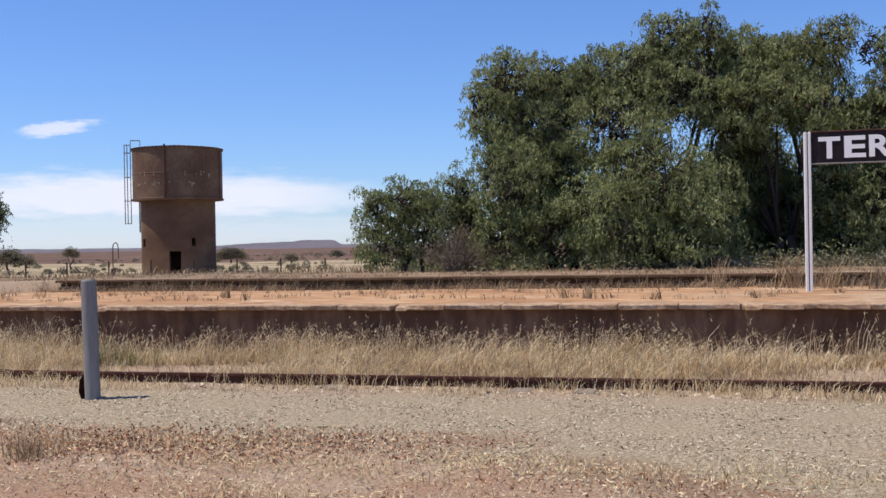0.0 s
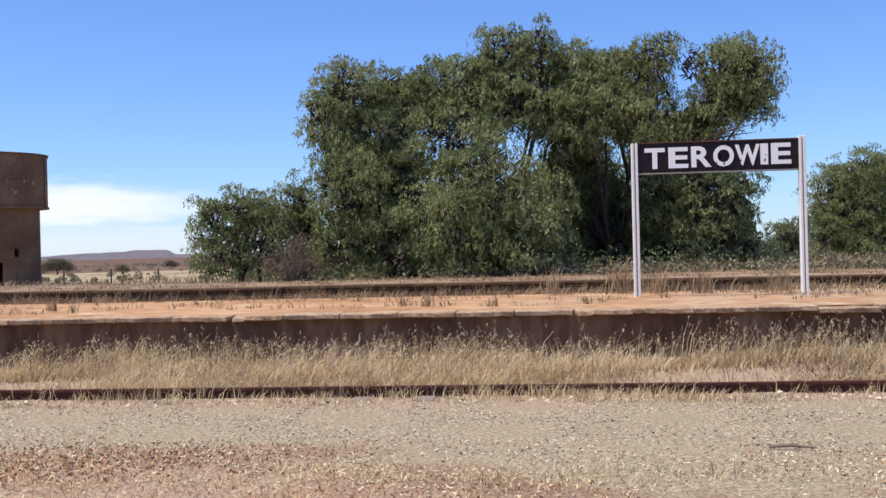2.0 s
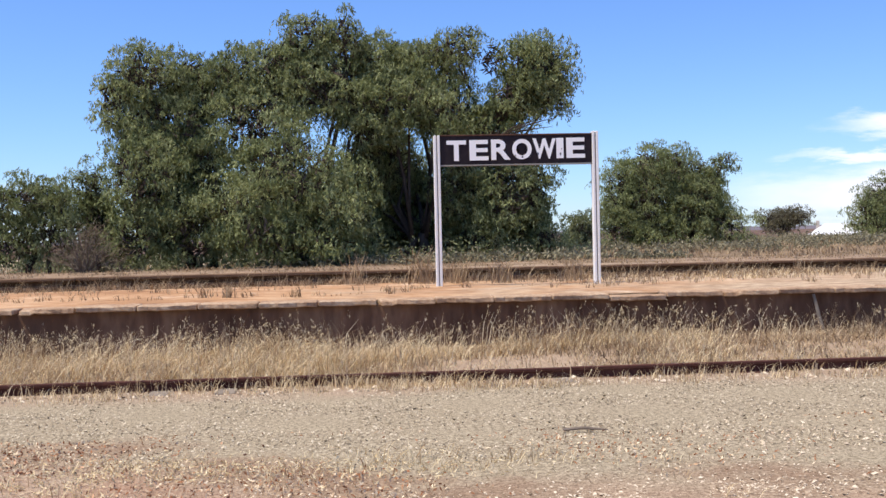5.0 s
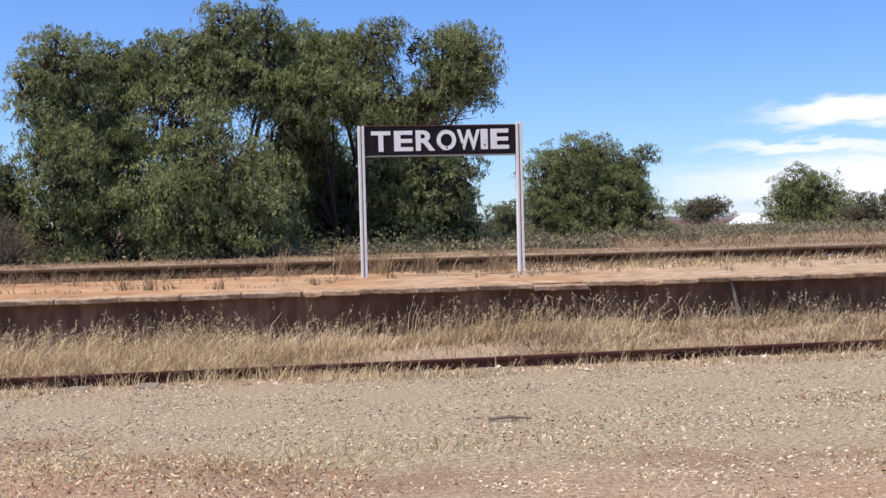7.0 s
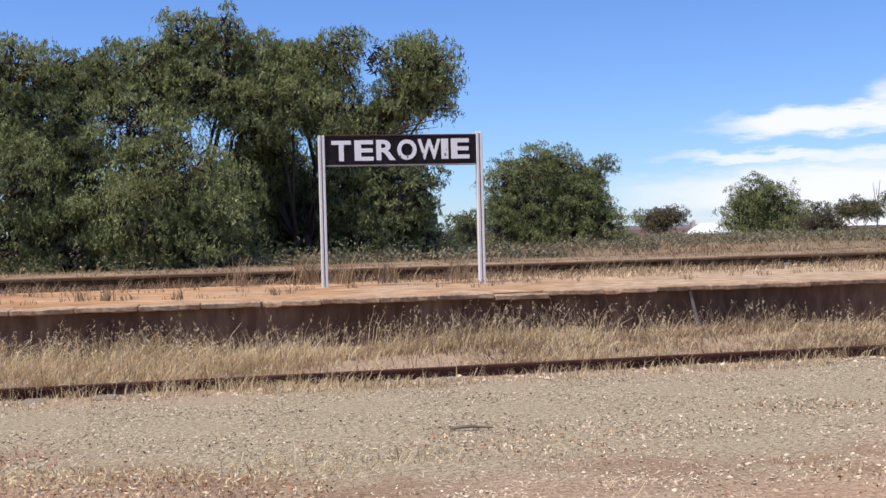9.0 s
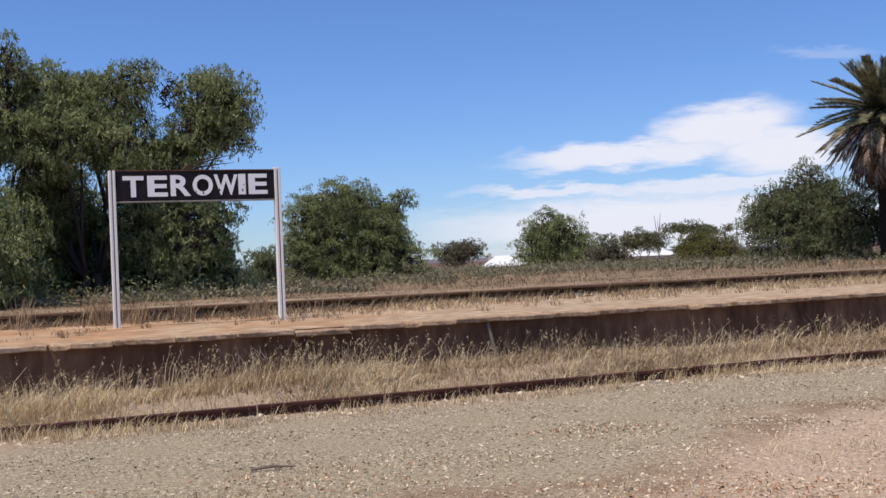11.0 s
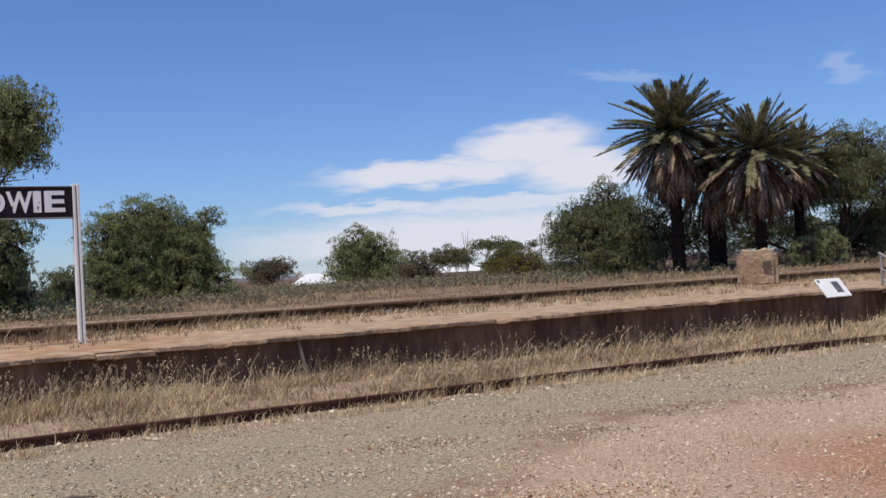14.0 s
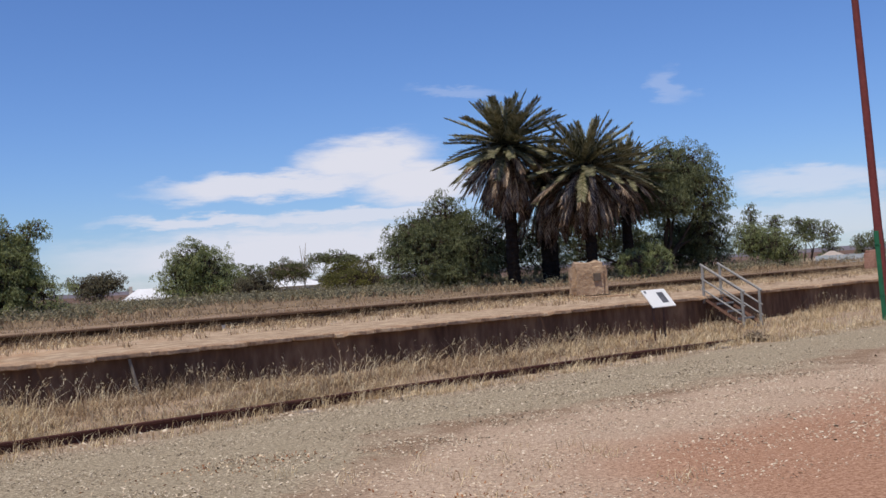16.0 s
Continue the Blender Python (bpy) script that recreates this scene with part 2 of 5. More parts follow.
GROUND = {
    "red": ((0.155, 0.083, 0.053), (0.48, 0.325, 0.22)),
    "pink": ((0.19, 0.120, 0.080), (0.53, 0.405, 0.29)),
    "grey": ((0.175, 0.137, 0.088), (0.475, 0.395, 0.275)),
    "brown": ((0.155, 0.098, 0.063), (0.38, 0.27, 0.18)),
    "tan": ((0.205, 0.142, 0.098), (0.48, 0.365, 0.255)),
    "pale": ((0.24, 0.158, 0.105), (0.64, 0.49, 0.355)),
    "ochre": ((0.21, 0.098, 0.055), (0.55, 0.335, 0.22)),
    "verge": ((0.14, 0.098, 0.062), (0.29, 0.208, 0.133)),
    "grass": ((0.22, 0.165, 0.10), (0.47, 0.385, 0.25)),
    "plough": ((0.085, 0.052, 0.042), (0.21, 0.135, 0.095)),
}
M_GROUND = ground_material()
M_DECK = surface("deck_dirt", (0.23, 0.118, 0.058), (0.58, 0.40, 0.245), 0.8, 7.0, 0.95, 0.6, (0.41, 0.232, 0.118), detail=0.5, stretch=(0.55, 1.4, 1))
def drift(material, low, high):
    """Paler loose sand lies on the deck towards the east, in wandering patches."""
    n, l = material.node_tree.nodes, material.node_tree.links
    p = n["Principled BSDF"]
    was = p.inputs["Base Color"].links[0].from_socket
    tc, sep, ns = n.new("ShaderNodeTexCoord"), n.new("ShaderNodeSeparateXYZ"), n.new("ShaderNodeTexNoise")
    l.new(tc.outputs["Object"], sep.inputs[0])
    l.new(tc.outputs["Object"], ns.inputs["Vector"])
    ns.inputs["Scale"].default_value, ns.inputs["Detail"].default_value = 0.7, 5
    add = n.new("ShaderNodeMath")
    add.operation, add.inputs[1].default_value = "MULTIPLY_ADD", 22.0
    l.new(ns.outputs["Fac"], add.inputs[0])
    l.new(sep.outputs["X"], add.inputs[2])
    mr = n.new("ShaderNodeMapRange")
    mr.interpolation_type = "SMOOTHSTEP"
    mr.inputs["From Min"].default_value, mr.inputs["From Max"].default_value = 10.0, 19.0
    l.new(add.outputs[0], mr.inputs["Value"])
    pale, mx = n.new("ShaderNodeValToRGB"), n.new("ShaderNodeMix")
    pale.color_ramp.elements[0].position, pale.color_ramp.elements[1].position = 0.35, 0.65
    pale.color_ramp.elements[0].color, pale.color_ramp.elements[1].color = (*low, 1), (*high, 1)
    l.new(n["Noise Texture.001"].outputs["Fac"], pale.inputs[0])
    mx.data_type = "RGBA"
    l.new(mr.outputs[0], mx.inputs[0])
    l.new(was, mx.inputs[6])
    l.new(pale.outputs[0], mx.inputs[7])
    l.new(mx.outputs[2], p.inputs["Base Color"])


def worn(material, colour, scale, least, most):
    """Scattered worn spots with ragged edges."""
    n, l = material.node_tree.nodes, material.node_tree.links
    p = n["Principled BSDF"]
    was = p.inputs["Base Color"].links[0].from_socket
    tc, ns, mr, mx = n.new("ShaderNodeTexCoord"), n.new("ShaderNodeTexNoise"), n.new("ShaderNodeMapRange"), n.new("ShaderNodeMix")
    l.new(tc.outputs["Object"], ns.inputs["Vector"])
    ns.inputs["Scale"].default_value, ns.inputs["Detail"].default_value, ns.inputs["Roughness"].default_value = scale, 8, 0.65
    mr.inputs["From Min"].default_value, mr.inputs["From Max"].default_value = least, most
    l.new(ns.outputs["Fac"], mr.inputs["Value"])
    mx.data_type = "RGBA"
    mx.inputs[7].default_value = (*colour, 1)
    l.new(mr.outputs[0], mx.inputs[0])
    l.new(was, mx.inputs[6])
    l.new(mx.outputs[2], p.inputs["Base Color"])


worn(M_DECK, (0.62, 0.47, 0.33), 0.9, 0.58, 0.70)
worn(M_DECK, (0.22, 0.13, 0.07), 1.9, 0.60, 0.70)
drift(M_DECK, (0.27, 0.18, 0.11), (0.53, 0.40, 0.27))
M_FARDECK = surface("far_deck_dirt", (0.15, 0.10, 0.066), (0.38, 0.27, 0.175), 0.5, 8.0, 0.95, 0.3)
M_WALL = surface("platform_wall_stone", (0.070, 0.036, 0.022), (0.28, 0.17, 0.10), 1.6, 7.0, 0.9, 0.6, (0.155, 0.086, 0.052), bump_size=0.03, stretch=(1, 1, 0.35))
M_COPING = surface("coping_concrete", (0.18, 0.105, 0.062), (0.58, 0.44, 0.30), 2.2, 16.0, 0.9, 0.8, (0.38, 0.25, 0.155))
def scatter_grain(material, far):
    """Each piece takes its grain from another place."""
    n, l = material.node_tree.nodes, material.node_tree.links
    info, push = n.new("ShaderNodeObjectInfo"), n.new("ShaderNodeVectorMath")
    push.operation = "MULTIPLY"
    push.inputs[1].default_value = (far, far * 0.7, far * 0.3)
    l.new(info.outputs["Random"], push.inputs[0])
    l.new(push.outputs[0], n["Mapping"].inputs["Location"])


scatter_grain(M_COPING, 60)
M_BEAM = surface("weathered_beam", (0.085, 0.045, 0.026), (0.21, 0.13, 0.078), 2.0, 16.0, 0.9, 0.5, stretch=(0.2, 1, 1))
scatter_grain(M_BEAM, 60)
M_RAIL = surface("rusty_rail", (0.048, 0.018, 0.014), (0.115, 0.050, 0.036), 3.0, 30.0, 0.85, 0.3)
M_SLEEPER = surface("grey_sleeper", (0.16, 0.13, 0.10), (0.30, 0.25, 0.20), 3.0, 25.0, 0.95, 0.5)
M_GRASS = leafy("dry_grass", (0.36, 0.245, 0.135), (0.94, 0.79, 0.52), 0.34, (0.64, 0.49, 0.29))
M_GRASS_FAR = leafy("faded_grass", (0.22, 0.145, 0.085), (0.49, 0.365, 0.22), 0.2)
M_GRASS_DULL = leafy("dull_grass", (0.20, 0.135, 0.082), (0.60, 0.455, 0.29), 0.2, (0.35, 0.25, 0.152))
M_SEED = leafy("seed_heads", (0.55, 0.42, 0.24), (0.86, 0.72, 0.46), 0.2)
M_LEAF = leafy("pepper_leaf", (0.120, 0.142, 0.056), (0.42, 0.445, 0.225), 0.33, (0.232, 0.260, 0.108), 0.32)
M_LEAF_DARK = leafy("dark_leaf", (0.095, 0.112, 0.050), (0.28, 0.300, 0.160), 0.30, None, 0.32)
M_LEAF_GUM = leafy("gum_leaf", (0.085, 0.092, 0.042), (0.22, 0.22, 0.105), 0.3)
M_LEAF_GREY = leafy("grey_leaf", (0.115, 0.105, 0.066), (0.25, 0.225, 0.145), 0.25)
M_LEAF_YELLOW = leafy("yellow_leaf", (0.10, 0.10, 0.028), (0.22, 0.20, 0.07), 0.25)
M_SCRUB = leafy("saltbush_leaf", (0.14, 0.128, 0.078), (0.33, 0.295, 0.19), 0.2)
M_DEAD = leafy("dead_twigs", (0.12, 0.085, 0.055), (0.30, 0.235, 0.165), 0.1)
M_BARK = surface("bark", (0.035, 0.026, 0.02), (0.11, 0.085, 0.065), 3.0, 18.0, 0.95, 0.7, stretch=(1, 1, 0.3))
M_GUMBARK = surface("pale_bark", (0.22, 0.17, 0.13), (0.42, 0.35, 0.28), 2.0, 12.0, 0.9, 0.4)

# ---------------------------------------------------------------- ground
FRONT, BACK, FAR, DECK = 14.0, 19.5, 26.4, 0.78


def smooth(v, lo, hi):
    s = np.clip((v - lo) / (hi - lo), 0, 1)
    return s * s * (3 - 2 * s)


def ground_height(x, y):
    x, y = np.asarray(x, float), np.asarray(y, float)
    z = 0.12 * smooth(y, 11.7, 12.6) + 0.05 * np.sin(x * 0.31) * smooth(y, 12, 13)
    bank = smooth(y, FAR - 0.15, FAR + 0.15)
    left = smooth(-x, 17.5, 20.0) * smooth(y, 20.5, 24.0)
    z = z + np.maximum(bank, left) * 0.62
    fall = smooth(y, 31, 56) * smooth(-x, -2, 14)
    z = z - 0.95 * fall
    d = np.hypot(x, y)
    z = z - smooth(d, 75, 170) * (1.5 + np.clip(z, -2, 0.8))
    return z + 0.012 * np.sin(3.1 * x + 1.7 * y) * np.cos(2.3 * y - 0.9 * x)


def ground_lines(near, step, reach):
    a = list(np.arange(-near, near + step / 2, step))
    g = near
    while g < reach:
        g *= 1.25
        a += [g, -g]
    return np.array(sorted(a))


gx = ground_lines(60.0, 0.75, 4200.0)
gy = np.array(sorted({*np.round(np.arange(-30, 11, 0.75), 3), *np.round(np.arange(11, 15, 0.25), 3), *np.round(np.arange(15, 26, 1.0), 3), *np.round(np.arange(26, 27.01, 0.1), 3),
                      *np.round(np.arange(28, 80, 2.0), 3), *[80 * 1.16 ** k for k in range(1, 28)], *[-30 * 1.5 ** k for k in range(1, 12)]}))
GX, GY = np.meshgrid(gx, gy)
verts = np.stack([GX, GY, ground_height(GX, GY)], -1).reshape(-1, 3)
nx = len(gx)
ii, jj = np.meshgrid(np.arange(len(gy) - 1), np.arange(nx - 1), indexing="ij")
q = (ii * nx + jj).ravel()
ground = single("ground", sheet("ground", verts, np.stack([q, q + 1, q + nx + 1, q + nx], -1), M_GROUND), None,
                "dry red earth and grey gravel with sparse stones", "ground", kind="structure")

# ---------------------------------------------------------------- platforms
def wavy_slab(name, x0, x1, y0, y1, z, material, label, category, step=0.5, lift=0.012):
    xs, ys = np.arange(x0, x1 + step / 2, step), np.linspace(y0, y1, max(2, int((y1 - y0) / step) + 1))
    X, Y = np.meshgrid(xs, ys)
    edge = np.clip(np.minimum(Y - y0, y1 - Y) / 0.6, 0, 1)
    Z = z + edge * lift * (np.sin(X * 1.3 + Y * 0.7) + np.sin(X * 0.37 - Y * 1.9) + 0.6)
    v = np.stack([X, Y, Z], -1).reshape(-1, 3)
    k = len(xs)
    a, b = np.meshgrid(np.arange(len(ys) - 1), np.arange(k - 1), indexing="ij")
    s = (a * k + b).ravel()
    return single(name, sheet(name, v, np.stack([s, s + 1, s + k + 1, s + k], -1), material), None, label, category, kind="structure")


platform_front = thing("platform_1", "low railway platform with dark stone wall and concrete coping", "platform", kind="structure")
bm = bmesh.new()
box(bm, (-60, FRONT + 0.13, -0.3), (95, FRONT + 0.45, DECK - 0.074))
part("wall", bm, M_WALL, platform_front, "dark brown rendered stone wall")
bm = bmesh.new()
box(bm, (-60, FRONT + 0.45, -0.3), (95, BACK, DECK - 0.05))
part("fill", bm, M_DECK, platform_front)
wavy_slab("platform_deck", -60, 95, FRONT + 0.42, BACK, DECK - 0.025, M_DECK, "orange sandy dirt deck of the platform", "platform deck")

platform_far = thing("platform_2", "second platform faced with weathered horizontal beams", "platform", kind="structure")
X_END = -18.0
for z0, z1, dy in ((0.715, DECK + 0.01, -0.16), (0.60, 0.712, 0.08), (0.505, 0.597, -0.05), (0.40, 0.502, 0.06), (0.0, 0.397, 0.0)):
    x = X_END
    while x < 95:
        ln = rng.uniform(4.0, 7.5)
        bm = bmesh.new()
        box(bm, (0.01, -0.05 + dy + rng.uniform(-0.02, 0.02), z0 + rng.uniform(-0.008, 0.004)), (ln - 0.01, 0.25, z1 - rng.uniform(0, 0.012)), 0.015)
        ob = part("face_beam", bm, M_BEAM, platform_far)
        ob.location = (x, FAR, 0)
        x += ln
wavy_slab("far_platform_deck", X_END, 95, FAR + 0.2, 31.0, DECK - 0.01, M_FARDECK, "dry brown dirt top of the second platform", "platform deck", 1.0, 0.015)

# ---------------------------------------------------------------- leaves and grass, as arrays
def tilt_frames(n, droop=0.0):
    """Random unit triples: along, across."""
    a = rng.normal(size=(n, 3))
    a[:, 2] -= droop
    a /= np.linalg.norm(a, axis=1)[:, None]
    b = np.cross(a, rng.normal(size=(n, 3)))
    b /= np.linalg.norm(b, axis=1)[:, None]
    return a, b


def leaf_mesh(name, centres, length, width, droop, material):
    """One small pointed leaf (a kite) at every centre."""
    n = len(centres)
    a, b = tilt_frames(n, droop)
    ln = length * rng.uniform(0.6, 1.3, (n, 1))
    wd = width * rng.uniform(0.7, 1.3, (n, 1))
    v = np.stack([centres - a * ln / 2, centres + b * wd / 2, centres + a * ln / 2, centres - b * wd / 2], 1).reshape(-1, 3)
    return sheet(name, v, np.arange(4 * n).reshape(n, 4), material)


def crown_points(lobes, per_m2, strand, leaves, hang=1.0):
    """Leaf places: rounded clumps spread evenly over every lobe, each a dome from whose rim short strands hang."""
    out = []
    for x, y, z, rx, rz in lobes:
        clumps = max(9, int(24 * rx * rz / SIZE ** 2) + 6)
        turn = rng.uniform(0, math.tau)
        for k in range(clumps):
            up = 1 - 2 * (k + 0.5) / clumps + rng.normal() * 0.10
            up = min(1.0, max(-0.85, up))
            a = turn + k * 2.39996 + rng.normal() * 0.25
            flat = math.sqrt(1 - up * up)
            d = np.array([flat * math.cos(a), flat * math.sin(a), up])
            far = rng.uniform(0.66, 1.04) + 0.22 * rng.uniform() ** 4
            c = np.array([x, y, z]) + d * far * np.array([rx, rx * 0.9, rz])
            r = (0.20 + 0.30 * rng.uniform() ** 1.4) * min(1.0, 0.55 + 0.4 * rx) * SIZE
            m = max(8, int(per_m2 * (1.2 * r * r / SIZE ** 2 + 0.03) * 8))
            e = rng.normal(size=(m, 3))
            e /= np.linalg.norm(e, axis=1)[:, None]
            e[:, 2] = np.abs(e[:, 2]) * 0.85 - 0.1
            p = c + e * r * np.sqrt(rng.uniform(0.25, 1.0, (m, 1)))
            own = strand * (0.25 + 1.0 * rng.uniform() ** 3) * (0.6 + 0.4 * r / (0.5 * SIZE))
            s = np.linspace(0, 1, leaves)[None, :, None]
            drop = own * rng.uniform(0.3, 1.2, (m, 1, 1)) * s ** 1.3 * np.array([0, 0, -hang])
            sway = (rng.normal(size=(m, 1, 3)) * 0.07 * SIZE + e[:, None, :] * np.array([1, 1, 0]) * 0.14 * SIZE) * np.sqrt(s)
            out.append((p[:, None, :] + drop + sway + rng.normal(size=(m, leaves, 3)) * 0.035 * SIZE).reshape(-1, 3))
    return np.concatenate(out)


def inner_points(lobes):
    """Places of the dark twigs that stand in for shade inside the lobes."""
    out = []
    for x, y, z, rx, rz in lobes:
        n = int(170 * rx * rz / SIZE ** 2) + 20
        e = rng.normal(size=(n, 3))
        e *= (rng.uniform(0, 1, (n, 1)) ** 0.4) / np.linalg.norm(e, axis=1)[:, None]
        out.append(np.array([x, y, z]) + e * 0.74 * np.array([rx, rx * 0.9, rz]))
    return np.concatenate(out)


SIZE = 1.0


def tree(name, label, lobes, base, trunks, leaf, bark, per_m2=14, strand=0.72, leaves=7, length=0.155, width=0.040, droop=1.5, size=1.0, hang=1.0, floor=0.8, group="trees beyond the platforms", filled=True):
    """A trunk or several, limbs that run to the lobes, and a crown of many small leaves."""
    global SIZE
    SIZE = size
    t = thing(name, label, "tree", base, group=group)
    origin = Vector(base)
    bm = bmesh.new()
    roots = [(Vector((dx, dy, 0)), r) for dx, dy, r in trunks]
    forks = []
    for root, r in roots:
        fork = root + Vector((rng.uniform(-.35, .35), rng.uniform(-.2, .2), rng.uniform(0.7, 1.3))) * size
        pipe(bm, [root - Vector((0, 0, 0.3)), root + Vector((0, 0, 0.25)), root.lerp(fork, 0.6) + Vector((rng.uniform(-.1, .1), 0, 0)), fork], [r * 1.15, r * 0.85, r * 0.7, r * 0.6], 8)
        forks.append((fork, r))
    for x, y, z, rx, rz in lobes:
        goal = Vector((x, y, z)) - origin
        fork, r = min(forks, key=lambda k: (k[0] - Vector((goal.x, goal.y, k[0].z))).length)
        low = fork + Vector((rng.uniform(-.1, .1), rng.uniform(-.1, .1), -0.15))
        mid1 = fork.lerp(goal, 0.35) + Vector((rng.uniform(-.35, .35), rng.uniform(-.3, .3), rng.uniform(-.1, .3))) * size
        mid2 = fork.lerp(goal, 0.7) + Vector((rng.uniform(-.4, .4), rng.uniform(-.3, .3), rng.uniform(0.1, .5))) * size
        pipe(bm, [low, mid1, mid2, goal, goal + Vector((rng.uniform(-.4, .4), rng.uniform(-.4, .4), rz * 0.7))], [r * 0.42, r * 0.30, r * 0.20, r * 0.12, r * 0.04], 6)
        for _ in range(5):
            d = Vector(rng.normal(size=3)).normalized()
            s = mid2.lerp(goal, rng.uniform(0, 1))
            e = goal + Vector((d.x * rx * 0.9, d.y * rx * 0.9, d.z * rz * 0.9))
            pipe(bm, [s, s.lerp(e, 0.5) + Vector((0, 0, 0.15 * size)), e], [r * 0.14, r * 0.09, r * 0.03], 5)
    part("trunk", bm, bark, t, smooth=True)
    fill = []
    for i, a in enumerate(lobes):
        for o in sorted(lobes, key=lambda o: math.dist(a[:3], o[:3]))[1:4]:
            if math.dist(a[:3], o[:3]) < 2.2 * (a[3] + o[3]):
                fill.append(((a[0] + o[0]) / 2, (a[1] + o[1]) / 2 + 0.5 * size, (a[2] + o[2]) / 2, (a[3] + o[3]) * 0.36, (a[4] + o[4]) * 0.36))
    c = crown_points(list(lobes) + (fill[::2] if filled else []), per_m2, strand, leaves, hang)
    c = c[c[:, 2] > floor + rng.uniform(0, 0.25, len(c))]
    part("crown", leaf_mesh("crown", c - np.array(base), length * size, width * size, droop, leaf), None, t, kind="stuff")
    # bark-dark pieces put deep shade into the crown by colour and close sky gaps
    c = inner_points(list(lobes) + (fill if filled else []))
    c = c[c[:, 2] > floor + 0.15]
    part("shade_twigs", leaf_mesh("shade_twigs", c - np.array(base), 0.42 * size, 0.07 * size, 0.4, bark), None, t, "dark twigs standing in for shade inside the crown", kind="stuff")
    return t


LOBES_MAIN_A = [
    (-6.6, 34.4, 6.9, 1.14, 1.01), (-7.5, 34.2, 5.9, 0.52, 1.11), (-6.0, 34.5, 4.9, 1.57, 1.38), (-6.5, 33.4, 3.4, 1.29, 1.57),
    (-6.7, 33.3, 1.8, 0.92, 1.01), (-5.2, 33.6, 1.9, 1.29, 1.20), (-4.7, 35.7, 6.3, 1.11, 1.11), (-3.9, 35.8, 7.0, 1.11, 0.92),
    (-4.9, 34.6, 3.8, 1.11, 1.29)]
LOBES_MAIN_B = [
    (0.4, 37.5, 3.6, 0.88, 1.47), (0.2, 37.5, 1.9, 0.88, 1.01), (0.8, 37.0, 6.9, 0.92, 1.01),
    (-1.6, 36.0, 8.3, 0.83, 0.92), (-0.3, 36.0, 8.3, 0.59, 0.83), (-2.8, 35.9, 7.2, 1.20, 0.92), (-1.1, 36.0, 6.6, 1.66, 1.20),
    (-3.1, 34.9, 5.0, 1.66, 1.38), (-2.0, 33.4, 3.5, 2.03, 1.57), (-0.7, 33.0, 2.4, 1.29, 1.01), (-3.7, 33.3, 2.4, 1.47, 1.20),
    (-2.7, 32.9, 1.7, 1.66, 0.92), (-1.3, 33.0, 1.5, 1.66, 0.74), (0.4, 36.0, 5.6, 1.11, 1.29)]
LOBES_MAIN_C = [
    (3.7, 37.3, 4.4, 1.01, 0.92),
    (1.0, 37.0, 7.7, 1.14, 0.91), (2.4, 36.9, 7.5, 1.23, 0.99), (3.5, 35.8, 7.8, 0.80, 0.76), (1.7, 36.0, 6.1, 1.52, 1.14),
    (3.0, 35.9, 5.6, 1.23, 1.04), (5.8, 35.5, 7.2, 1.10, 1.10), (6.4, 35.4, 7.1, 0.91, 0.95), (5.1, 35.6, 6.0, 0.95, 0.85),
    (6.6, 35.4, 6.2, 0.64, 0.85), (4.6, 35.7, 5.1, 1.04, 0.76), (1.2, 38.0, 4.2, 0.76, 1.52), (1.8, 39.0, 2.2, 1.14, 1.33),
    (3.6, 36.8, 3.1, 1.23, 1.33), (5.0, 35.6, 2.8, 1.23, 1.42), (5.9, 35.5, 3.2, 0.63, 1.33), (4.6, 36.7, 1.5, 1.52, 0.85),
    (2.9, 37.9, 1.4, 1.14, 0.76), (6.3, 35.5, 1.3, 0.57, 0.61)]
LOBES_SMALL_A = [
    (-10.6, 32.3, 2.6, 0.64, 0.86), (-9.8, 32.5, 2.9, 0.86, 0.75), (-9.1, 32.8, 2.9, 0.75, 0.75), (-10.3, 32.4, 1.6, 0.98, 0.81),
    (-9.1, 32.8, 1.9, 1.07, 1.07)]
LOBES_SMALL_B = [
    (-8.3, 34.0, 3.3, 0.66, 0.85), (-8.3, 34.0, 2.3, 0.77, 0.88), (-7.6, 34.2, 1.6, 0.74, 0.83)]
LOBES_SECOND = [
    (14.6, 53.0, 4.6, 1.68, 1.39), (13.3, 53.4, 3.4, 1.30, 1.74), (15.9, 52.6, 4.6, 1.30, 1.22), (14.8, 53.0, 2.8, 1.74, 1.74),
    (16.7, 52.4, 2.7, 1.74, 1.74), (18.3, 51.9, 1.7, 1.30, 1.10), (13.1, 53.4, 1.7, 1.30, 1.01), (17.2, 52.2, 3.4, 1.10, 0.95),
    (18.1, 52.0, 4.9, 0.72, 0.50), (15.6, 52.7, 1.3, 2.32, 0.81)]
LOBES_SECOND_SMALL = [
    (10.3, 48.9, 1.8, 0.71, 0.89), (10.2, 48.9, 1.2, 0.63, 0.63)]
LOBES_GREYGUM = [
    (29.3, 74.4, 2.3, 1.18, 0.67), (30.4, 74.0, 2.4, 1.26, 0.67), (31.2, 73.7, 2.3, 0.84, 0.76), (29.8, 74.2, 1.6, 1.09, 0.67)]
LOBES_ROUND = [
    (36.2, 71.3, 3.8, 1.77, 1.43), (35.3, 71.8, 2.2, 1.89, 1.52), (37.4, 70.7, 2.8, 1.89, 1.68), (38.4, 70.2, 1.9, 1.35, 1.18),
    (36.7, 71.1, 1.4, 2.95, 0.93)]
LOBES_ROUND_SMALL = [
    (42.2, 73.8, 2.3, 1.16, 1.07), (42.3, 73.7, 1.3, 1.25, 0.81)]
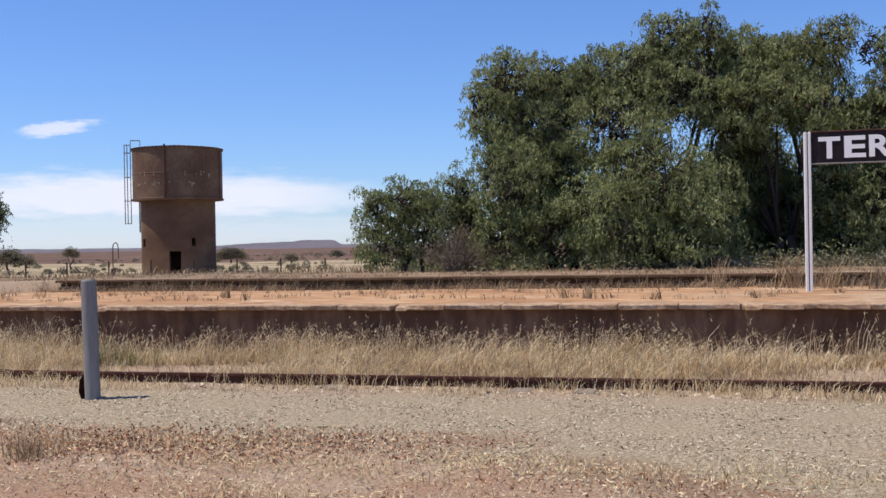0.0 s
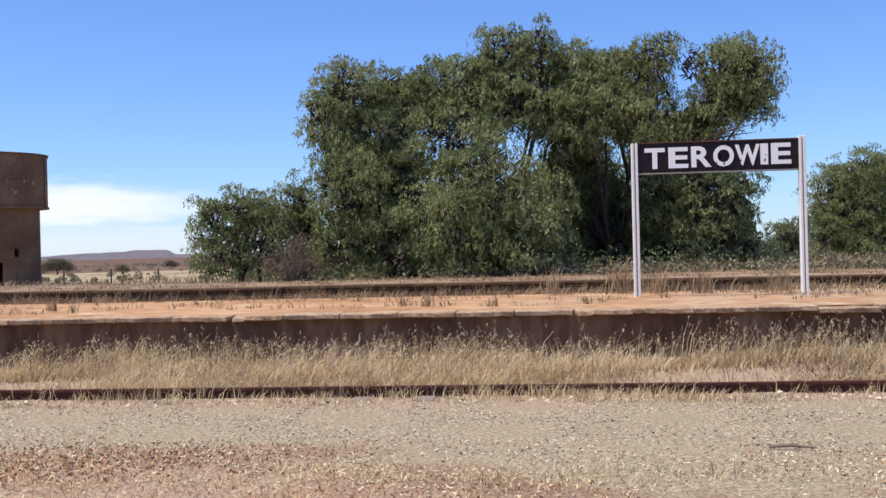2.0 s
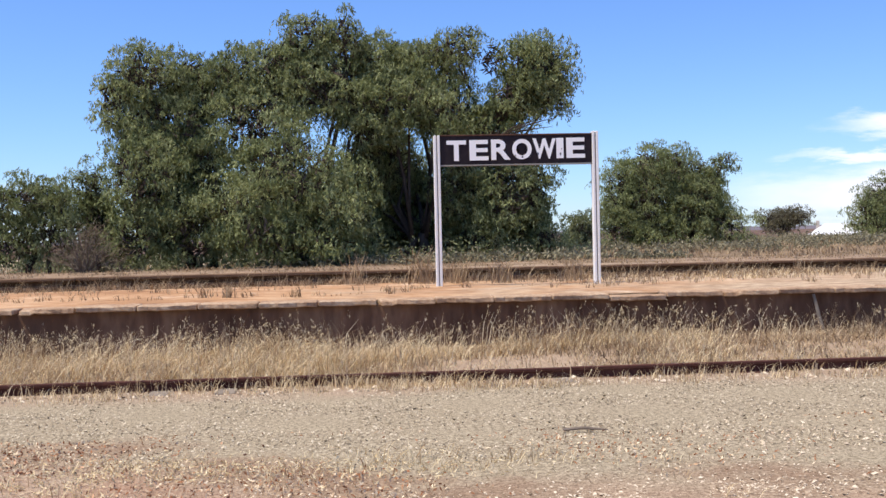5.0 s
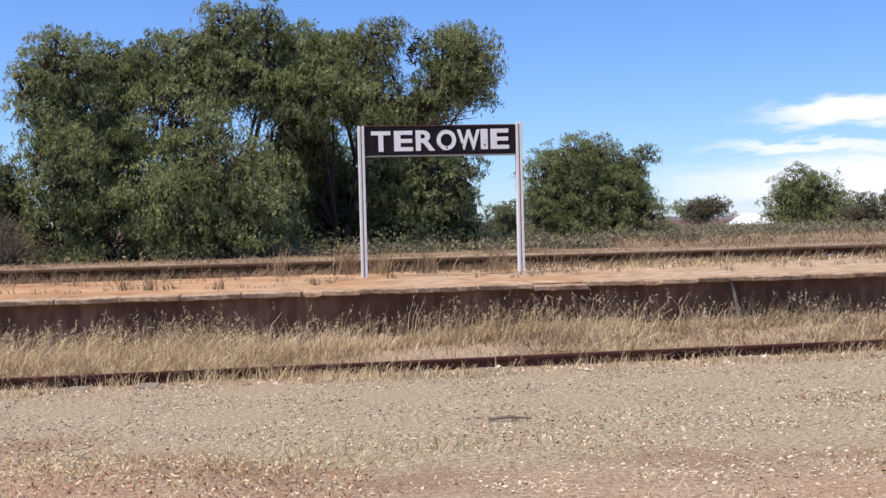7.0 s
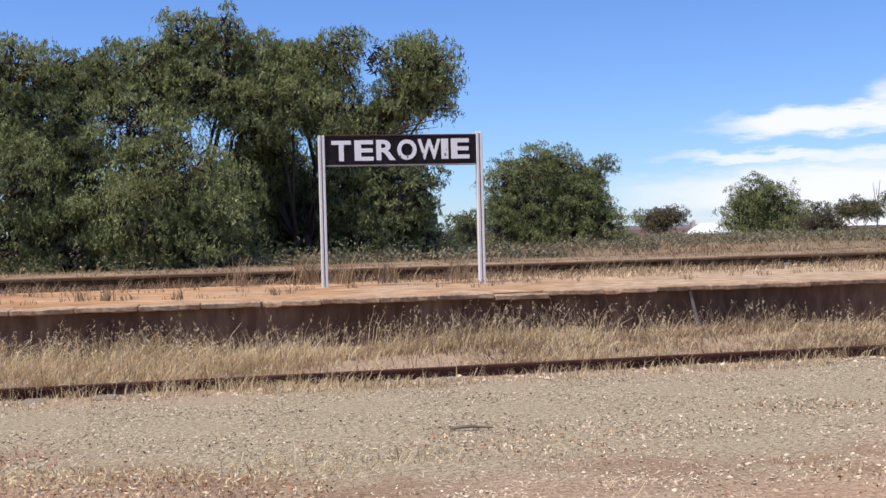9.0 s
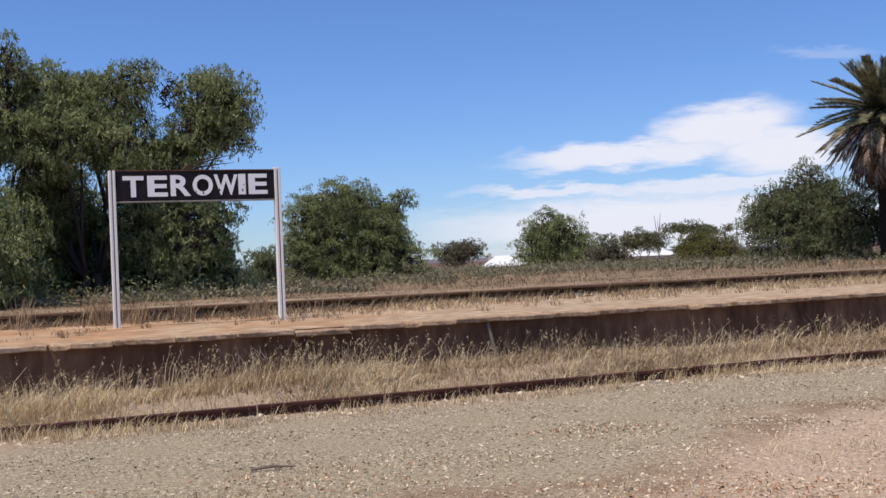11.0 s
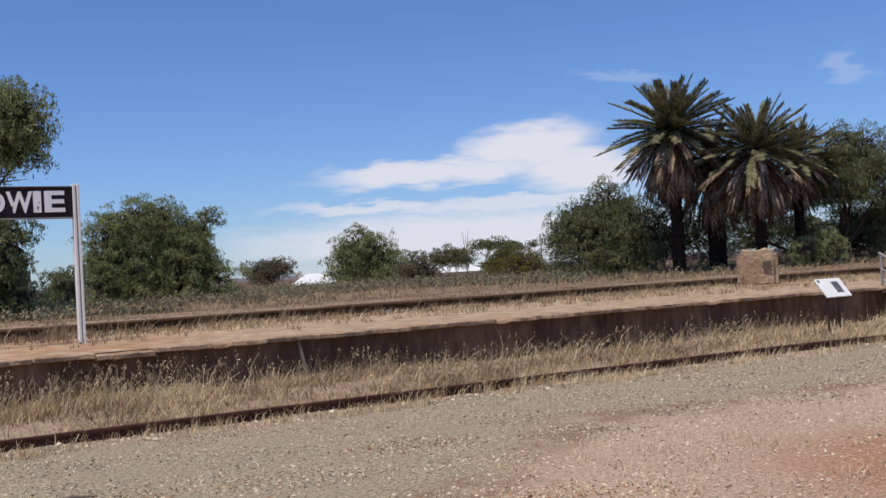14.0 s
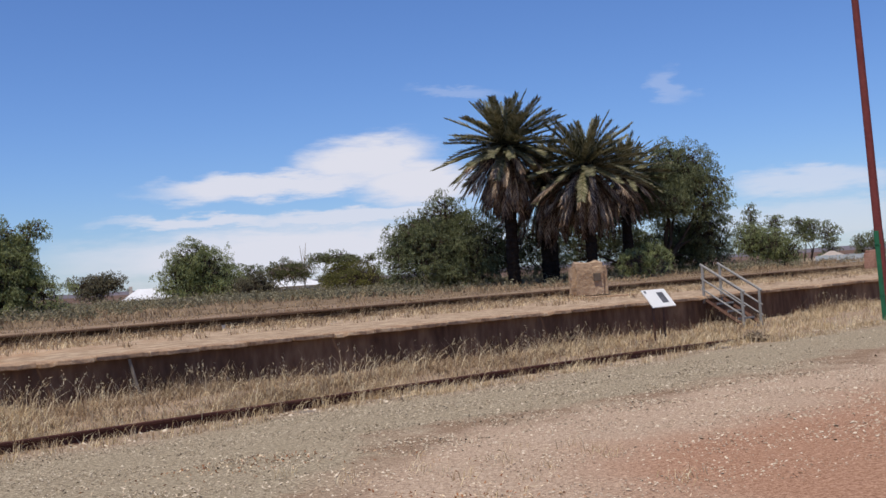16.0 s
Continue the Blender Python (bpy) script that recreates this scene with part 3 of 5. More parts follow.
LOBES_GUM = [
    (44.6, 72.4, 2.8, 1.25, 0.63), (45.7, 71.7, 2.6, 1.25, 0.63), (45.1, 72.0, 2.1, 1.34, 0.54), (43.8, 72.8, 2.5, 0.72, 0.63)]
LOBES_FARGUM = [
    (65.9, 100.3, 4.1, 1.39, 0.63), (67.8, 99.0, 4.2, 1.52, 0.63), (68.5, 98.5, 3.5, 1.14, 0.63), (70.8, 96.9, 3.9, 0.63, 0.44)]
LOBES_YELLOW = [
    (46.4, 67.6, 2.1, 1.47, 0.78), (47.3, 67.0, 2.2, 1.12, 0.78), (46.1, 67.8, 1.5, 1.29, 0.60)]
LOBES_BROWN = [
    (45.7, 63.2, 1.8, 1.23, 0.99), (46.3, 62.8, 1.1, 1.07, 0.74)]
LOBES_FOURTH = [
    (40.0, 47.4, 4.9, 1.57, 1.37), (38.5, 48.6, 3.8, 1.47, 1.24), (38.0, 49.0, 2.4, 1.47, 1.57), (39.7, 47.6, 2.8, 2.28, 1.96),
    (41.4, 46.1, 3.1, 2.28, 2.02), (40.9, 46.6, 1.6, 2.28, 1.14), (43.9, 43.8, 2.8, 1.96, 1.96)]
LOBES_FIFTH = [
    (51.9, 40.8, 7.1, 1.91, 1.67), (52.8, 39.6, 7.0, 1.81, 1.60), (53.2, 38.5, 5.3, 1.46, 1.70), (51.5, 40.4, 5.2, 2.08, 1.50),
    (54.6, 39.6, 3.2, 1.60, 1.80), (49.6, 42.2, 4.9, 1.90, 1.40), (51.0, 39.6, 5.0, 1.50, 1.10), (49.4, 47.3, 3.1, 2.43, 1.74),
    (53.8, 42.6, 2.4, 2.08, 1.70), (52.0, 44.2, 2.2, 1.90, 1.50), (55.4, 40.6, 1.6, 1.80, 1.00)]
LOBES_SIXTH = [
    (66.3, 44.8, 2.6, 1.47, 1.35), (67.0, 43.5, 2.2, 1.60, 1.30), (67.7, 42.5, 1.7, 1.10, 1.00)]
LOBES_FARROW = [
    (99.6, 66.9, 5.8, 0.88, 1.26), (101.0, 64.9, 4.8, 1.01, 1.01), (102.3, 62.7, 4.6, 1.39, 0.57), (102.8, 61.9, 4.2, 1.14, 0.63),
    (103.7, 60.4, 3.1, 1.39, 1.39), (105.2, 57.7, 2.1, 1.01, 0.88), (105.8, 56.5, 2.3, 1.01, 1.01)]
LOBES_FARLEFT = [
    (-36.5, 47.6, 3.9, 0.76, 0.82), (-36.5, 47.6, 3.0, 0.69, 0.76)]
LOBES_PADDOCK = [
    (-97.2, 198.4, 0.3, 1.5, 1.2), (-95.0, 199.5, 0.4, 1.6, 1.3), (-96.2, 199.0, 0.9, 1.4, 0.9), (-93.9, 200.0, -0.2, 1.0, 1.0), (-98.2, 197.9, -0.2, 1.0, 0.9)]

BANK = 0.72
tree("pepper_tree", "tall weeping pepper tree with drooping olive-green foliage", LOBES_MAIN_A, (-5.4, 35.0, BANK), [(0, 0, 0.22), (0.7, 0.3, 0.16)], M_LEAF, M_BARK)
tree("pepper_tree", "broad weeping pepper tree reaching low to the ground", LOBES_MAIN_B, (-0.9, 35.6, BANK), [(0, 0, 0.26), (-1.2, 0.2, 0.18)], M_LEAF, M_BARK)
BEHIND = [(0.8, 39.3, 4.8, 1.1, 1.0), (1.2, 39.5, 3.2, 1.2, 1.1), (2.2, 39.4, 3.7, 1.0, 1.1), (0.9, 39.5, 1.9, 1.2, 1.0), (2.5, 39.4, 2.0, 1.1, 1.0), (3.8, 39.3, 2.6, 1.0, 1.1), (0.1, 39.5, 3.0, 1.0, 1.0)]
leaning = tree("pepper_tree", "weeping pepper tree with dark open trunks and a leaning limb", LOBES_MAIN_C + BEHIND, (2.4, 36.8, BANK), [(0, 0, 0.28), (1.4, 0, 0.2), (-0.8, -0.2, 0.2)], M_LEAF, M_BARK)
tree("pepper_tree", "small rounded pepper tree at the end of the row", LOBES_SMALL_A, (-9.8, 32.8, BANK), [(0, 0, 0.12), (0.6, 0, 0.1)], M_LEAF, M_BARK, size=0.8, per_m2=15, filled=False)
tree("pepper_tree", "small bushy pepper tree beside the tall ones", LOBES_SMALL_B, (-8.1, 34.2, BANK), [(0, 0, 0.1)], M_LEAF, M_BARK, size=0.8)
tree("pepper_tree", "rounded green tree with a separate topknot of leaves", LOBES_SECOND, (15.6, 52.8, 0.5), [(0, 0, 0.24), (1.0, 0, 0.2)], M_LEAF, M_BARK, size=0.95, per_m2=13, leaves=6)
tree("pepper_tree", "small upright green tree", LOBES_SECOND_SMALL, (10.3, 49.0, 0.5), [(0, 0, 0.1)], M_LEAF_DARK, M_BARK, size=1.2, per_m2=20)
tree("gum_tree", "flat-topped grey-brown gum tree", LOBES_GREYGUM, (30.3, 74.2, 0.5), [(-0.5, 0, 0.12), (0.3, 0, 0.12)], M_LEAF_GREY, M_BARK, size=1.0, per_m2=8, hang=0.3)
tree("pepper_tree", "dense rounded green tree by the white roof", LOBES_ROUND, (36.6, 71.2, 0.5), [(0, 0, 0.25)], M_LEAF, M_BARK, size=1.1, per_m2=10, leaves=6)
tree("pepper_tree", "low round green tree", LOBES_ROUND_SMALL, (42.2, 73.7, 0.5), [(0, 0, 0.15)], M_LEAF_DARK, M_BARK, size=1.1, per_m2=8)
tree("gum_tree", "small gum tree with pale forked trunks", LOBES_GUM, (45.0, 72.1, 0.3), [(-0.6, 0, 0.12), (0.2, 0, 0.1), (0.7, 0, 0.1)], M_LEAF_GUM, M_GUMBARK, size=1.0, per_m2=8, hang=0.3)
tree("gum_tree", "thin distant gum tree", LOBES_FARGUM, (67.6, 98.8, -0.5), [(-0.8, 0, 0.15), (0.8, 0, 0.15)], M_LEAF_DARK, M_BARK, size=1.2, per_m2=8, hang=0.3)
tree("bush", "rounded yellow-green bush among the gum trees", LOBES_YELLOW, (46.6, 67.4, 0.4), [(0, 0, 0.1)], M_LEAF_YELLOW, M_BARK, size=1.1, per_m2=8, hang=0.3)
tree("bush", "low olive-green bush before the gum trees", [(37.4, 66.1, 1.4, 1.1, 0.8), (38.3, 65.7, 1.7, 0.9, 0.9), (38.9, 65.2, 1.3, 0.8, 0.7)], (38.0, 65.8, 0.4), [(0, 0, 0.1)], M_LEAF_GREY, M_BARK, size=1.0, per_m2=8, hang=0.3)
tree("bush", "spreading olive bush under the gum trees", [(42.6, 60.6, 1.5, 1.2, 0.8), (43.6, 59.9, 1.6, 1.1, 0.9), (41.6, 61.2, 1.3, 0.9, 0.6)], (42.8, 60.5, 0.4), [(0, 0, 0.1)], M_LEAF_YELLOW, M_BARK, size=1.0, per_m2=8, hang=0.3)
tree("bush", "brownish rounded bush beside the line of trees", LOBES_BROWN, (46.0, 63.0, 0.4), [(0, 0, 0.1)], M_LEAF_GREY, M_BARK, size=1.0, per_m2=8, hang=0.3)
tree("pepper_tree", "wide bushy green tree in front of the palms", LOBES_FOURTH, (40.6, 47.2, 0.6), [(0, 0, 0.2), (-1.5, 1, 0.15)], M_LEAF_DARK, M_BARK, size=1.0, per_m2=10, leaves=6)
tree("pepper_tree", "large dark green tree behind the palms", LOBES_FIFTH, (51.6, 40.9, 0.6), [(0, 0, 0.3), (-2, 1, 0.2)], M_LEAF_DARK, M_BARK, size=1.0, per_m2=10, leaves=6)
tree("pepper_tree", "row of low green trees beside the line", LOBES_SIXTH, (67.6, 42.8, 0.4), [(0, 0, 0.2)], M_LEAF, M_BARK, size=1.1, per_m2=8)
for x, y, z, rx, rz in LOBES_FARROW:
    tree("gum_tree", "thin dark gum tree far off on the skyline", [(x, y, z, rx, rz), (x + 0.3, y, z - 1.2 * rz, rx * 0.6, rz * 0.6), (x - 0.4, y, z - 2.0 * rz, rx * 0.9, rz * 0.7)], (x, y, -0.5), [(0, 0, 0.14)], M_LEAF_DARK, M_BARK, size=1.2, per_m2=8, hang=0.3, filled=False)
tree("pepper_tree", "small tree at the edge of the paddock", LOBES_FARLEFT, (-36.5, 47.6, 0.2), [(0, 0, 0.1)], M_LEAF_DARK, M_BARK, size=1.2, per_m2=16)
tree("bush", "round dark bush standing in the dry paddock", LOBES_PADDOCK, (-96.0, 199.0, -1.5), [(0, 0, 0.2)], M_SCRUB, M_BARK, size=1.1, per_m2=9, hang=0.2, floor=-1.4)

M_WHITE = surface("white_post_paint", (0.80, 0.785, 0.74), (0.90, 0.885, 0.84), 3.0, 20.0, 0.5, 0.1)
M_SIGN = surface("black_sign_enamel", (0.012, 0.008, 0.010), (0.032, 0.022, 0.024), 3.0, 20.0, 0.45, 0.1)
M_LETTER = surface("white_letter_paint", (0.90, 0.89, 0.86), (0.96, 0.955, 0.92), 6.0, 25.0, 0.5, 0.1)
M_LETTER_WORN = surface("bare_metal_chips", (0.05, 0.04, 0.04), (0.16, 0.14, 0.13), 8.0, 30.0, 0.7, 0.1)
M_TOWER = surface("stained_render", (0.085, 0.045, 0.029), (0.24, 0.155, 0.095), 0.3, 9.0, 0.9, 0.05, (0.15, 0.088, 0.054), stretch=(1, 1, 1.6), detail=0.2)
M_TANK = surface("rusty_concrete_tank", (0.095, 0.055, 0.038), (0.26, 0.18, 0.118), 0.45, 5.0, 0.85, 0.10, (0.165, 0.10, 0.066), stretch=(1, 1, 0.8), detail=0.3)
M_STEEL = surface("galvanised_steel", (0.20, 0.19, 0.17), (0.36, 0.345, 0.315), 3.0, 25.0, 0.6, 0.1, metal=0.1)
M_RUST = surface("dark_rust", (0.06, 0.03, 0.022), (0.15, 0.08, 0.055), 2.0, 18.0, 0.8, 0.3)
M_DARK = surface("dark_inside", (0.02, 0.016, 0.014), (0.05, 0.04, 0.035), 1.0, 6.0, 0.95, 0.1)
M_BOLLARD = surface("grey_post", (0.19, 0.18, 0.165), (0.32, 0.305, 0.285), 2.0, 22.0, 0.75, 0.25, stretch=(1, 1, 0.15))
M_STONE = surface("sandstone", (0.26, 0.175, 0.11), (0.52, 0.39, 0.27), 2.2, 12.0, 0.9, 0.9, (0.39, 0.27, 0.17), bump_size=0.04)
M_PLAQUE = surface("bronze_plaque", (0.10, 0.075, 0.05), (0.18, 0.14, 0.10), 6.0, 30.0, 0.5, 0.1, metal=0.4)
M_PANEL = surface("white_panel", (0.78, 0.77, 0.73), (0.88, 0.87, 0.83), 4.0, 20.0, 0.4, 0.0)
M_PRINT = surface("dark_print", (0.03, 0.03, 0.035), (0.20, 0.20, 0.21), 14.0, 40.0, 0.4, 0.0)
M_GREEN = surface("green_paint", (0.02, 0.10, 0.05), (0.04, 0.17, 0.085), 3.0, 20.0, 0.5, 0.1)
M_RED = surface("maroon_paint", (0.13, 0.03, 0.028), (0.22, 0.06, 0.05), 3.0, 20.0, 0.5, 0.1)
M_ROOF = surface("white_roof_iron", (0.62, 0.62, 0.62), (0.80, 0.80, 0.79), 0.5, 4.0, 0.5, 0.2, stretch=(1, 1, 1))
M_HOUSE = surface("pale_house_wall", (0.36, 0.30, 0.25), (0.52, 0.46, 0.40), 0.6, 4.0, 0.9, 0.2)
M_BRICK = surface("red_pillar_stone", (0.24, 0.12, 0.085), (0.42, 0.25, 0.18), 2.0, 12.0, 0.9, 0.5)
M_FENCE = surface("pale_fence_iron", (0.40, 0.44, 0.45), (0.56, 0.60, 0.60), 1.0, 6.0, 0.6, 0.1)
M_PALMGREEN = leafy("palm_frond_green", (0.066, 0.066, 0.032), (0.31, 0.285, 0.18), 0.15, (0.14, 0.138, 0.07))
M_PALMDEAD = leafy("palm_frond_dead", (0.05, 0.031, 0.023), (0.55, 0.43, 0.31), 0.08, (0.17, 0.115, 0.08))
M_PALMBARK = surface("palm_bark", (0.010, 0.007, 0.005), (0.038, 0.026, 0.018), 4.0, 14.0, 0.95, 0.9, bump_size=0.05)
M_TWIG = surface("grey_stick", (0.12, 0.09, 0.07), (0.25, 0.20, 0.16), 6.0, 40.0, 0.9, 0.3)
M_PEBBLE = surface("pebbles", (0.20, 0.145, 0.098), (0.66, 0.555, 0.42), 2.0, 9.0, 0.95, 0.0, (0.40, 0.315, 0.22), island=0.8)
M_LITTER = surface("leaf_litter", (0.34, 0.15, 0.07), (0.78, 0.62, 0.42), 2.0, 9.0, 0.9, 0.0, (0.52, 0.34, 0.20), island=1.0)
M_RUSTLEAF = surface("rust_leaves", (0.27, 0.13, 0.07), (0.60, 0.36, 0.22), 2.0, 9.0, 0.9, 0.0, island=0.9)
M_PALESTONE = surface("pale_crushed_stone", (0.42, 0.32, 0.225), (0.70, 0.585, 0.44), 3.0, 12.0, 0.95, 0.0, island=0.6)
M_ROADSTONE = surface("grey_road_stone", (0.18, 0.145, 0.10), (0.56, 0.475, 0.35), 3.0, 12.0, 0.95, 0.0, (0.35, 0.29, 0.205), island=0.9)
M_HILL = surface("far_hills", (0.115, 0.105, 0.125), (0.19, 0.165, 0.175), 0.004, 0.03, 1.0, 0.0)
M_LIME = surface("lime_stain", (0.36, 0.29, 0.22), (0.52, 0.44, 0.34), 5.0, 20.0, 0.9, 0.1)
M_MARK = surface("white_marker_paint", (0.62, 0.60, 0.54), (0.78, 0.76, 0.70), 5.0, 20.0, 0.7, 0.1)

# ---------------------------------------------------------------- distant hills and paddock
def ridge(name, label, dist, deep, lo, hi, height):
    """A long low range: a front slope up to an uneven crest and a back slope down."""
    az = np.radians(np.linspace(lo, hi, 900))
    h = np.array([height(math.degrees(a)) for a in az])
    rows = [(dist, -6 + 0 * h), (dist + deep * 0.35, h * 0.45 - 2), (dist + deep * 0.6, h), (dist + deep, -6 + 0 * h)]
    v = np.concatenate([np.stack([np.sin(az) * d, np.cos(az) * d, z], -1) for d, z in rows])
    k = len(az)
    a, b = np.meshgrid(np.arange(len(rows) - 1), np.arange(k - 1), indexing="ij")
    s = (a * k + b).ravel()
    return single(name, sheet(name, v, np.stack([s, s + 1, s + k + 1, s + k], -1), M_HILL), None, label, "hills", kind="structure")


def crest(a):
    mesa = 8.5 * float(smooth(a, -27.5, -22.0)) * (1 - float(smooth(a, -20.4, -19.9))) + 2.5 * float(smooth(a, -22.6, -22.0)) * (1 - float(smooth(a, -20.4, -19.9)))
    return 7.5 + mesa + 0.9 * math.sin(a * 0.45) + 0.5 * math.sin(a * 1.7) + 0.25 * math.sin(a * 5.1)


ridge("backdrop_hills", "low purple-brown hills with a flat-topped mesa", 2400, 700, -70, 80, crest)

paddock = np.concatenate([np.stack([rng.uniform(-190, 40, 700), 78 + 440 * rng.uniform(0, 1, 700) ** 1.5], -1)])
pts = []
for x, y in paddock:
    n, r = 90, rng.uniform(0.25, 0.9) * (0.5 + y / 350)
    e = rng.normal(size=(n, 3))
    e /= np.linalg.norm(e, axis=1)[:, None]
    pts.append(np.array([x, y, float(ground_height(x, y)) + r * 0.35]) + e * np.array([r, r, r * 0.6]) * rng.uniform(0.5, 1, (n, 1)))
single("paddock_shrubs", leaf_mesh("paddock_shrubs", np.concatenate(pts), 0.26, 0.15, 0.2, M_SCRUB), None, "scattered grey-green shrubs over the dry paddock", "shrubs", kind="stuff")
for i, (az, dist, r, h) in enumerate(((-33.7, 190, 1.2, 2.6), (-36.6, 150, 1.7, 1.9), (-35.8, 210, 1.3, 1.2), (-20.2, 300, 1.4, 0.8), (-22.6, 210, 1.1, 0.8), (-18.9, 260, 1.6, 0.9))):
    x, y = dist * math.sin(radians(az)), dist * math.cos(radians(az))
    z = float(ground_height(x, y))
    lobes = [(x, y, z + h + r * 0.4, r, r * 0.55), (x - r * 0.7, y, z + h, r * 0.7, r * 0.45), (x + r * 0.7, y, z + h * 0.9, r * 0.7, r * 0.5)]
    tree("bush", "small dark tree standing alone in the paddock", lobes, (x, y, z), [(0, 0, 0.2)], M_SCRUB, M_BARK, size=1.2, per_m2=8, leaves=5, hang=0.2, floor=-3, group="paddock trees")

fence = thing("fence", "old wire fence with thin dark wooden posts", "fence", (-45, 66, -0.15))
bm = bmesh.new()
tube(bm, (0, 0, -0.3), (0, 0, 1.0), 0.06, 0.05, 7)
post_mesh = mesh_of("post", bm, M_BARK)
for k in range(14):
    ob = part("post", post_mesh, None, fence)
    ob.location = (k * 3.1 - 6, k * 0.35, 0.04 * math.sin(k * 2.1))
for h in (0.35, 0.65, 0.92):
    bm = bmesh.new()
    tube(bm, (-6, 0, h), (35.3, 4.7, h), 0.004, n=4)
    part("wire", bm, M_RUST, fence)

# ---------------------------------------------------------------- water tower
def ring_wall(bm, r_out, r_in, z_list, angles, holes):
    """A round wall with thickness; holes: (angle from, angle to, z from, z to) in degrees and metres."""
    angles, z_list = sorted(set(angles)), sorted(set(z_list))

    def hole(a, z):
        return any(h[0] <= a % 360 <= h[1] and h[2] <= z <= h[3] for h in holes)

    def pt(r, a, z):
        return bm.verts.new((r * math.cos(radians(a)), r * math.sin(radians(a)), z))

    for i, a in enumerate(angles):
        b = angles[(i + 1) % len(angles)] + (360 if i == len(angles) - 1 else 0)
        for z, w in zip(z_list, z_list[1:]):
            if hole((a + b) / 2, (z + w) / 2):
                for s, e, lo, hi in holes:
                    if s <= (a + b) / 2 % 360 <= e and lo <= (z + w) / 2 <= hi:
                        if abs(a - s) < 1e-6:
                            bm.faces.new((pt(r_out, a, z), pt(r_out, a, w), pt(r_in, a, w), pt(r_in, a, z)))
                        if abs(b - e) < 1e-6:
                            bm.faces.new((pt(r_out, b, z), pt(r_out, b, w), pt(r_in, b, w), pt(r_in, b, z)))
                        for f, ok in ((w, abs(w - hi) < 1e-6), (z, abs(z - lo) < 1e-6)):
                            if ok:
                                bm.faces.new((pt(r_out, a, f), pt(r_out, b, f), pt(r_in, b, f), pt(r_in, a, f)))
                continue
            for r in (r_out, r_in):
                bm.faces.new((pt(r, a, z), pt(r, b, z), pt(r, b, w), pt(r, a, w)))
        for z in (z_list[0], z_list[-1]):
            bm.faces.new((pt(r_out, a, z), pt(r_out, b, z), pt(r_in, b, z), pt(r_in, a, z)))
    bmesh.ops.remove_doubles(bm, verts=bm.verts, dist=1e-4)
    return bm


TOWER = (-40.38, 74.76, -0.38)
tower = thing("water_tower", "round rusty-brown water tower with a wider tank on top", "water tower", TOWER)
FACE = 360 - 61.6
door = (FACE - 6.1 - 9, FACE - 6.1 + 9, 0.0, 1.82)
win1 = (FACE + 23.2 - 3.4, FACE + 23.2 + 3.4, 2.2, 2.8)
win2 = (FACE - 66 - 4.5, FACE - 66 + 4.5, 2.2, 2.8)
holes = [door, win1, win2]
bm = bmesh.new()
ring_wall(bm, 2.78, 2.4, [-0.6, 0.0, 1.0, 1.82, 2.2, 2.8, 4.5, 5.75], list(range(0, 360, 5)) + [v for h in holes for v in h[:2]], holes)
part("lower_wall", bm, M_TOWER, tower, "brown rendered round wall")
bm = bmesh.new()
lathe(bm, [(2.4, -0.3), (2.4, 0.05)])
part("floor_slab", bm, M_DARK, tower)
bm = bmesh.new()
lathe(bm, [(2.3, 5.66), (3.44, 5.68), (3.46, 5.81), (3.36, 5.84), (3.36, 7.6), (3.375, 7.63), (3.375, 7.67), (3.36, 7.7), (3.36, 9.45), (3.42, 9.47), (3.42, 9.56), (3.2, 9.56)], 64)
tank = part("tank", bm, M_TANK, tower, "rusty tank with pale streaks")
bm = bmesh.new()
rings = []
for k in range(128):
    a = k * math.tau / 128
    w = 0.035 * (1 if k % 2 else -1)
    rings.append((bm.verts.new((3.47 * math.cos(a), 3.47 * math.sin(a), 9.60 + w)), bm.verts.new((0.3 * math.cos(a), 0.3 * math.sin(a), 9.95 + w * 0.3))))
for k in range(128):
    a, b = rings[k], rings[(k + 1) % 128]
    bm.faces.new((a[0], b[0], b[1], a[1]))
bm.faces.new([r[1] for r in rings])
part("roof", bm, M_RUST, tower, "low corrugated iron roof")
for s, z in ((FACE - 16, 1), (FACE + 64, 0)):
    bm = bmesh.new()
    x, y = math.cos(radians(s)), math.sin(radians(s))
    tube(bm, (3.44 * x, 3.44 * y, 5.72), (3.44 * x, 3.44 * y, 9.75 if z else 9.5), 0.075 if z else 0.03)
    part("pipe", bm, M_RUST, tower)
bm = bmesh.new()
s = radians(FACE - 84)
x, y = math.cos(s), math.sin(s)
tube(bm, (2.86 * x, 2.86 * y, 3.3), (2.86 * x, 2.86 * y, 5.72), 0.06)
part("pipe", bm, M_STEEL, tower)
for k in range(26):
    s = radians(FACE + rng.uniform(-62, 48))
    z1 = (7.72 if k % 2 else 6.95) + rng.uniform(-0.08, 0.08)
    w, h = rng.uniform(0.05, 0.16), rng.uniform(0.08, 0.42)
    bm = bmesh.new()
    ends = [(-0.5, 0), (0.5, 0), (0.4, -0.5 * h), (0.1, -h), (-0.25, -0.7 * h)]
    ring = [bm.verts.new((3.366 * math.cos(s + a * w / 3.36), 3.366 * math.sin(s + a * w / 3.36), z1 + z)) for a, z in ends]
    bm.faces.new(ring)
    bmesh.ops.solidify(bm, geom=list(bm.faces), thickness=-0.004)
    part("lime_streak", bm, M_LIME, tank, "pale lime streak")
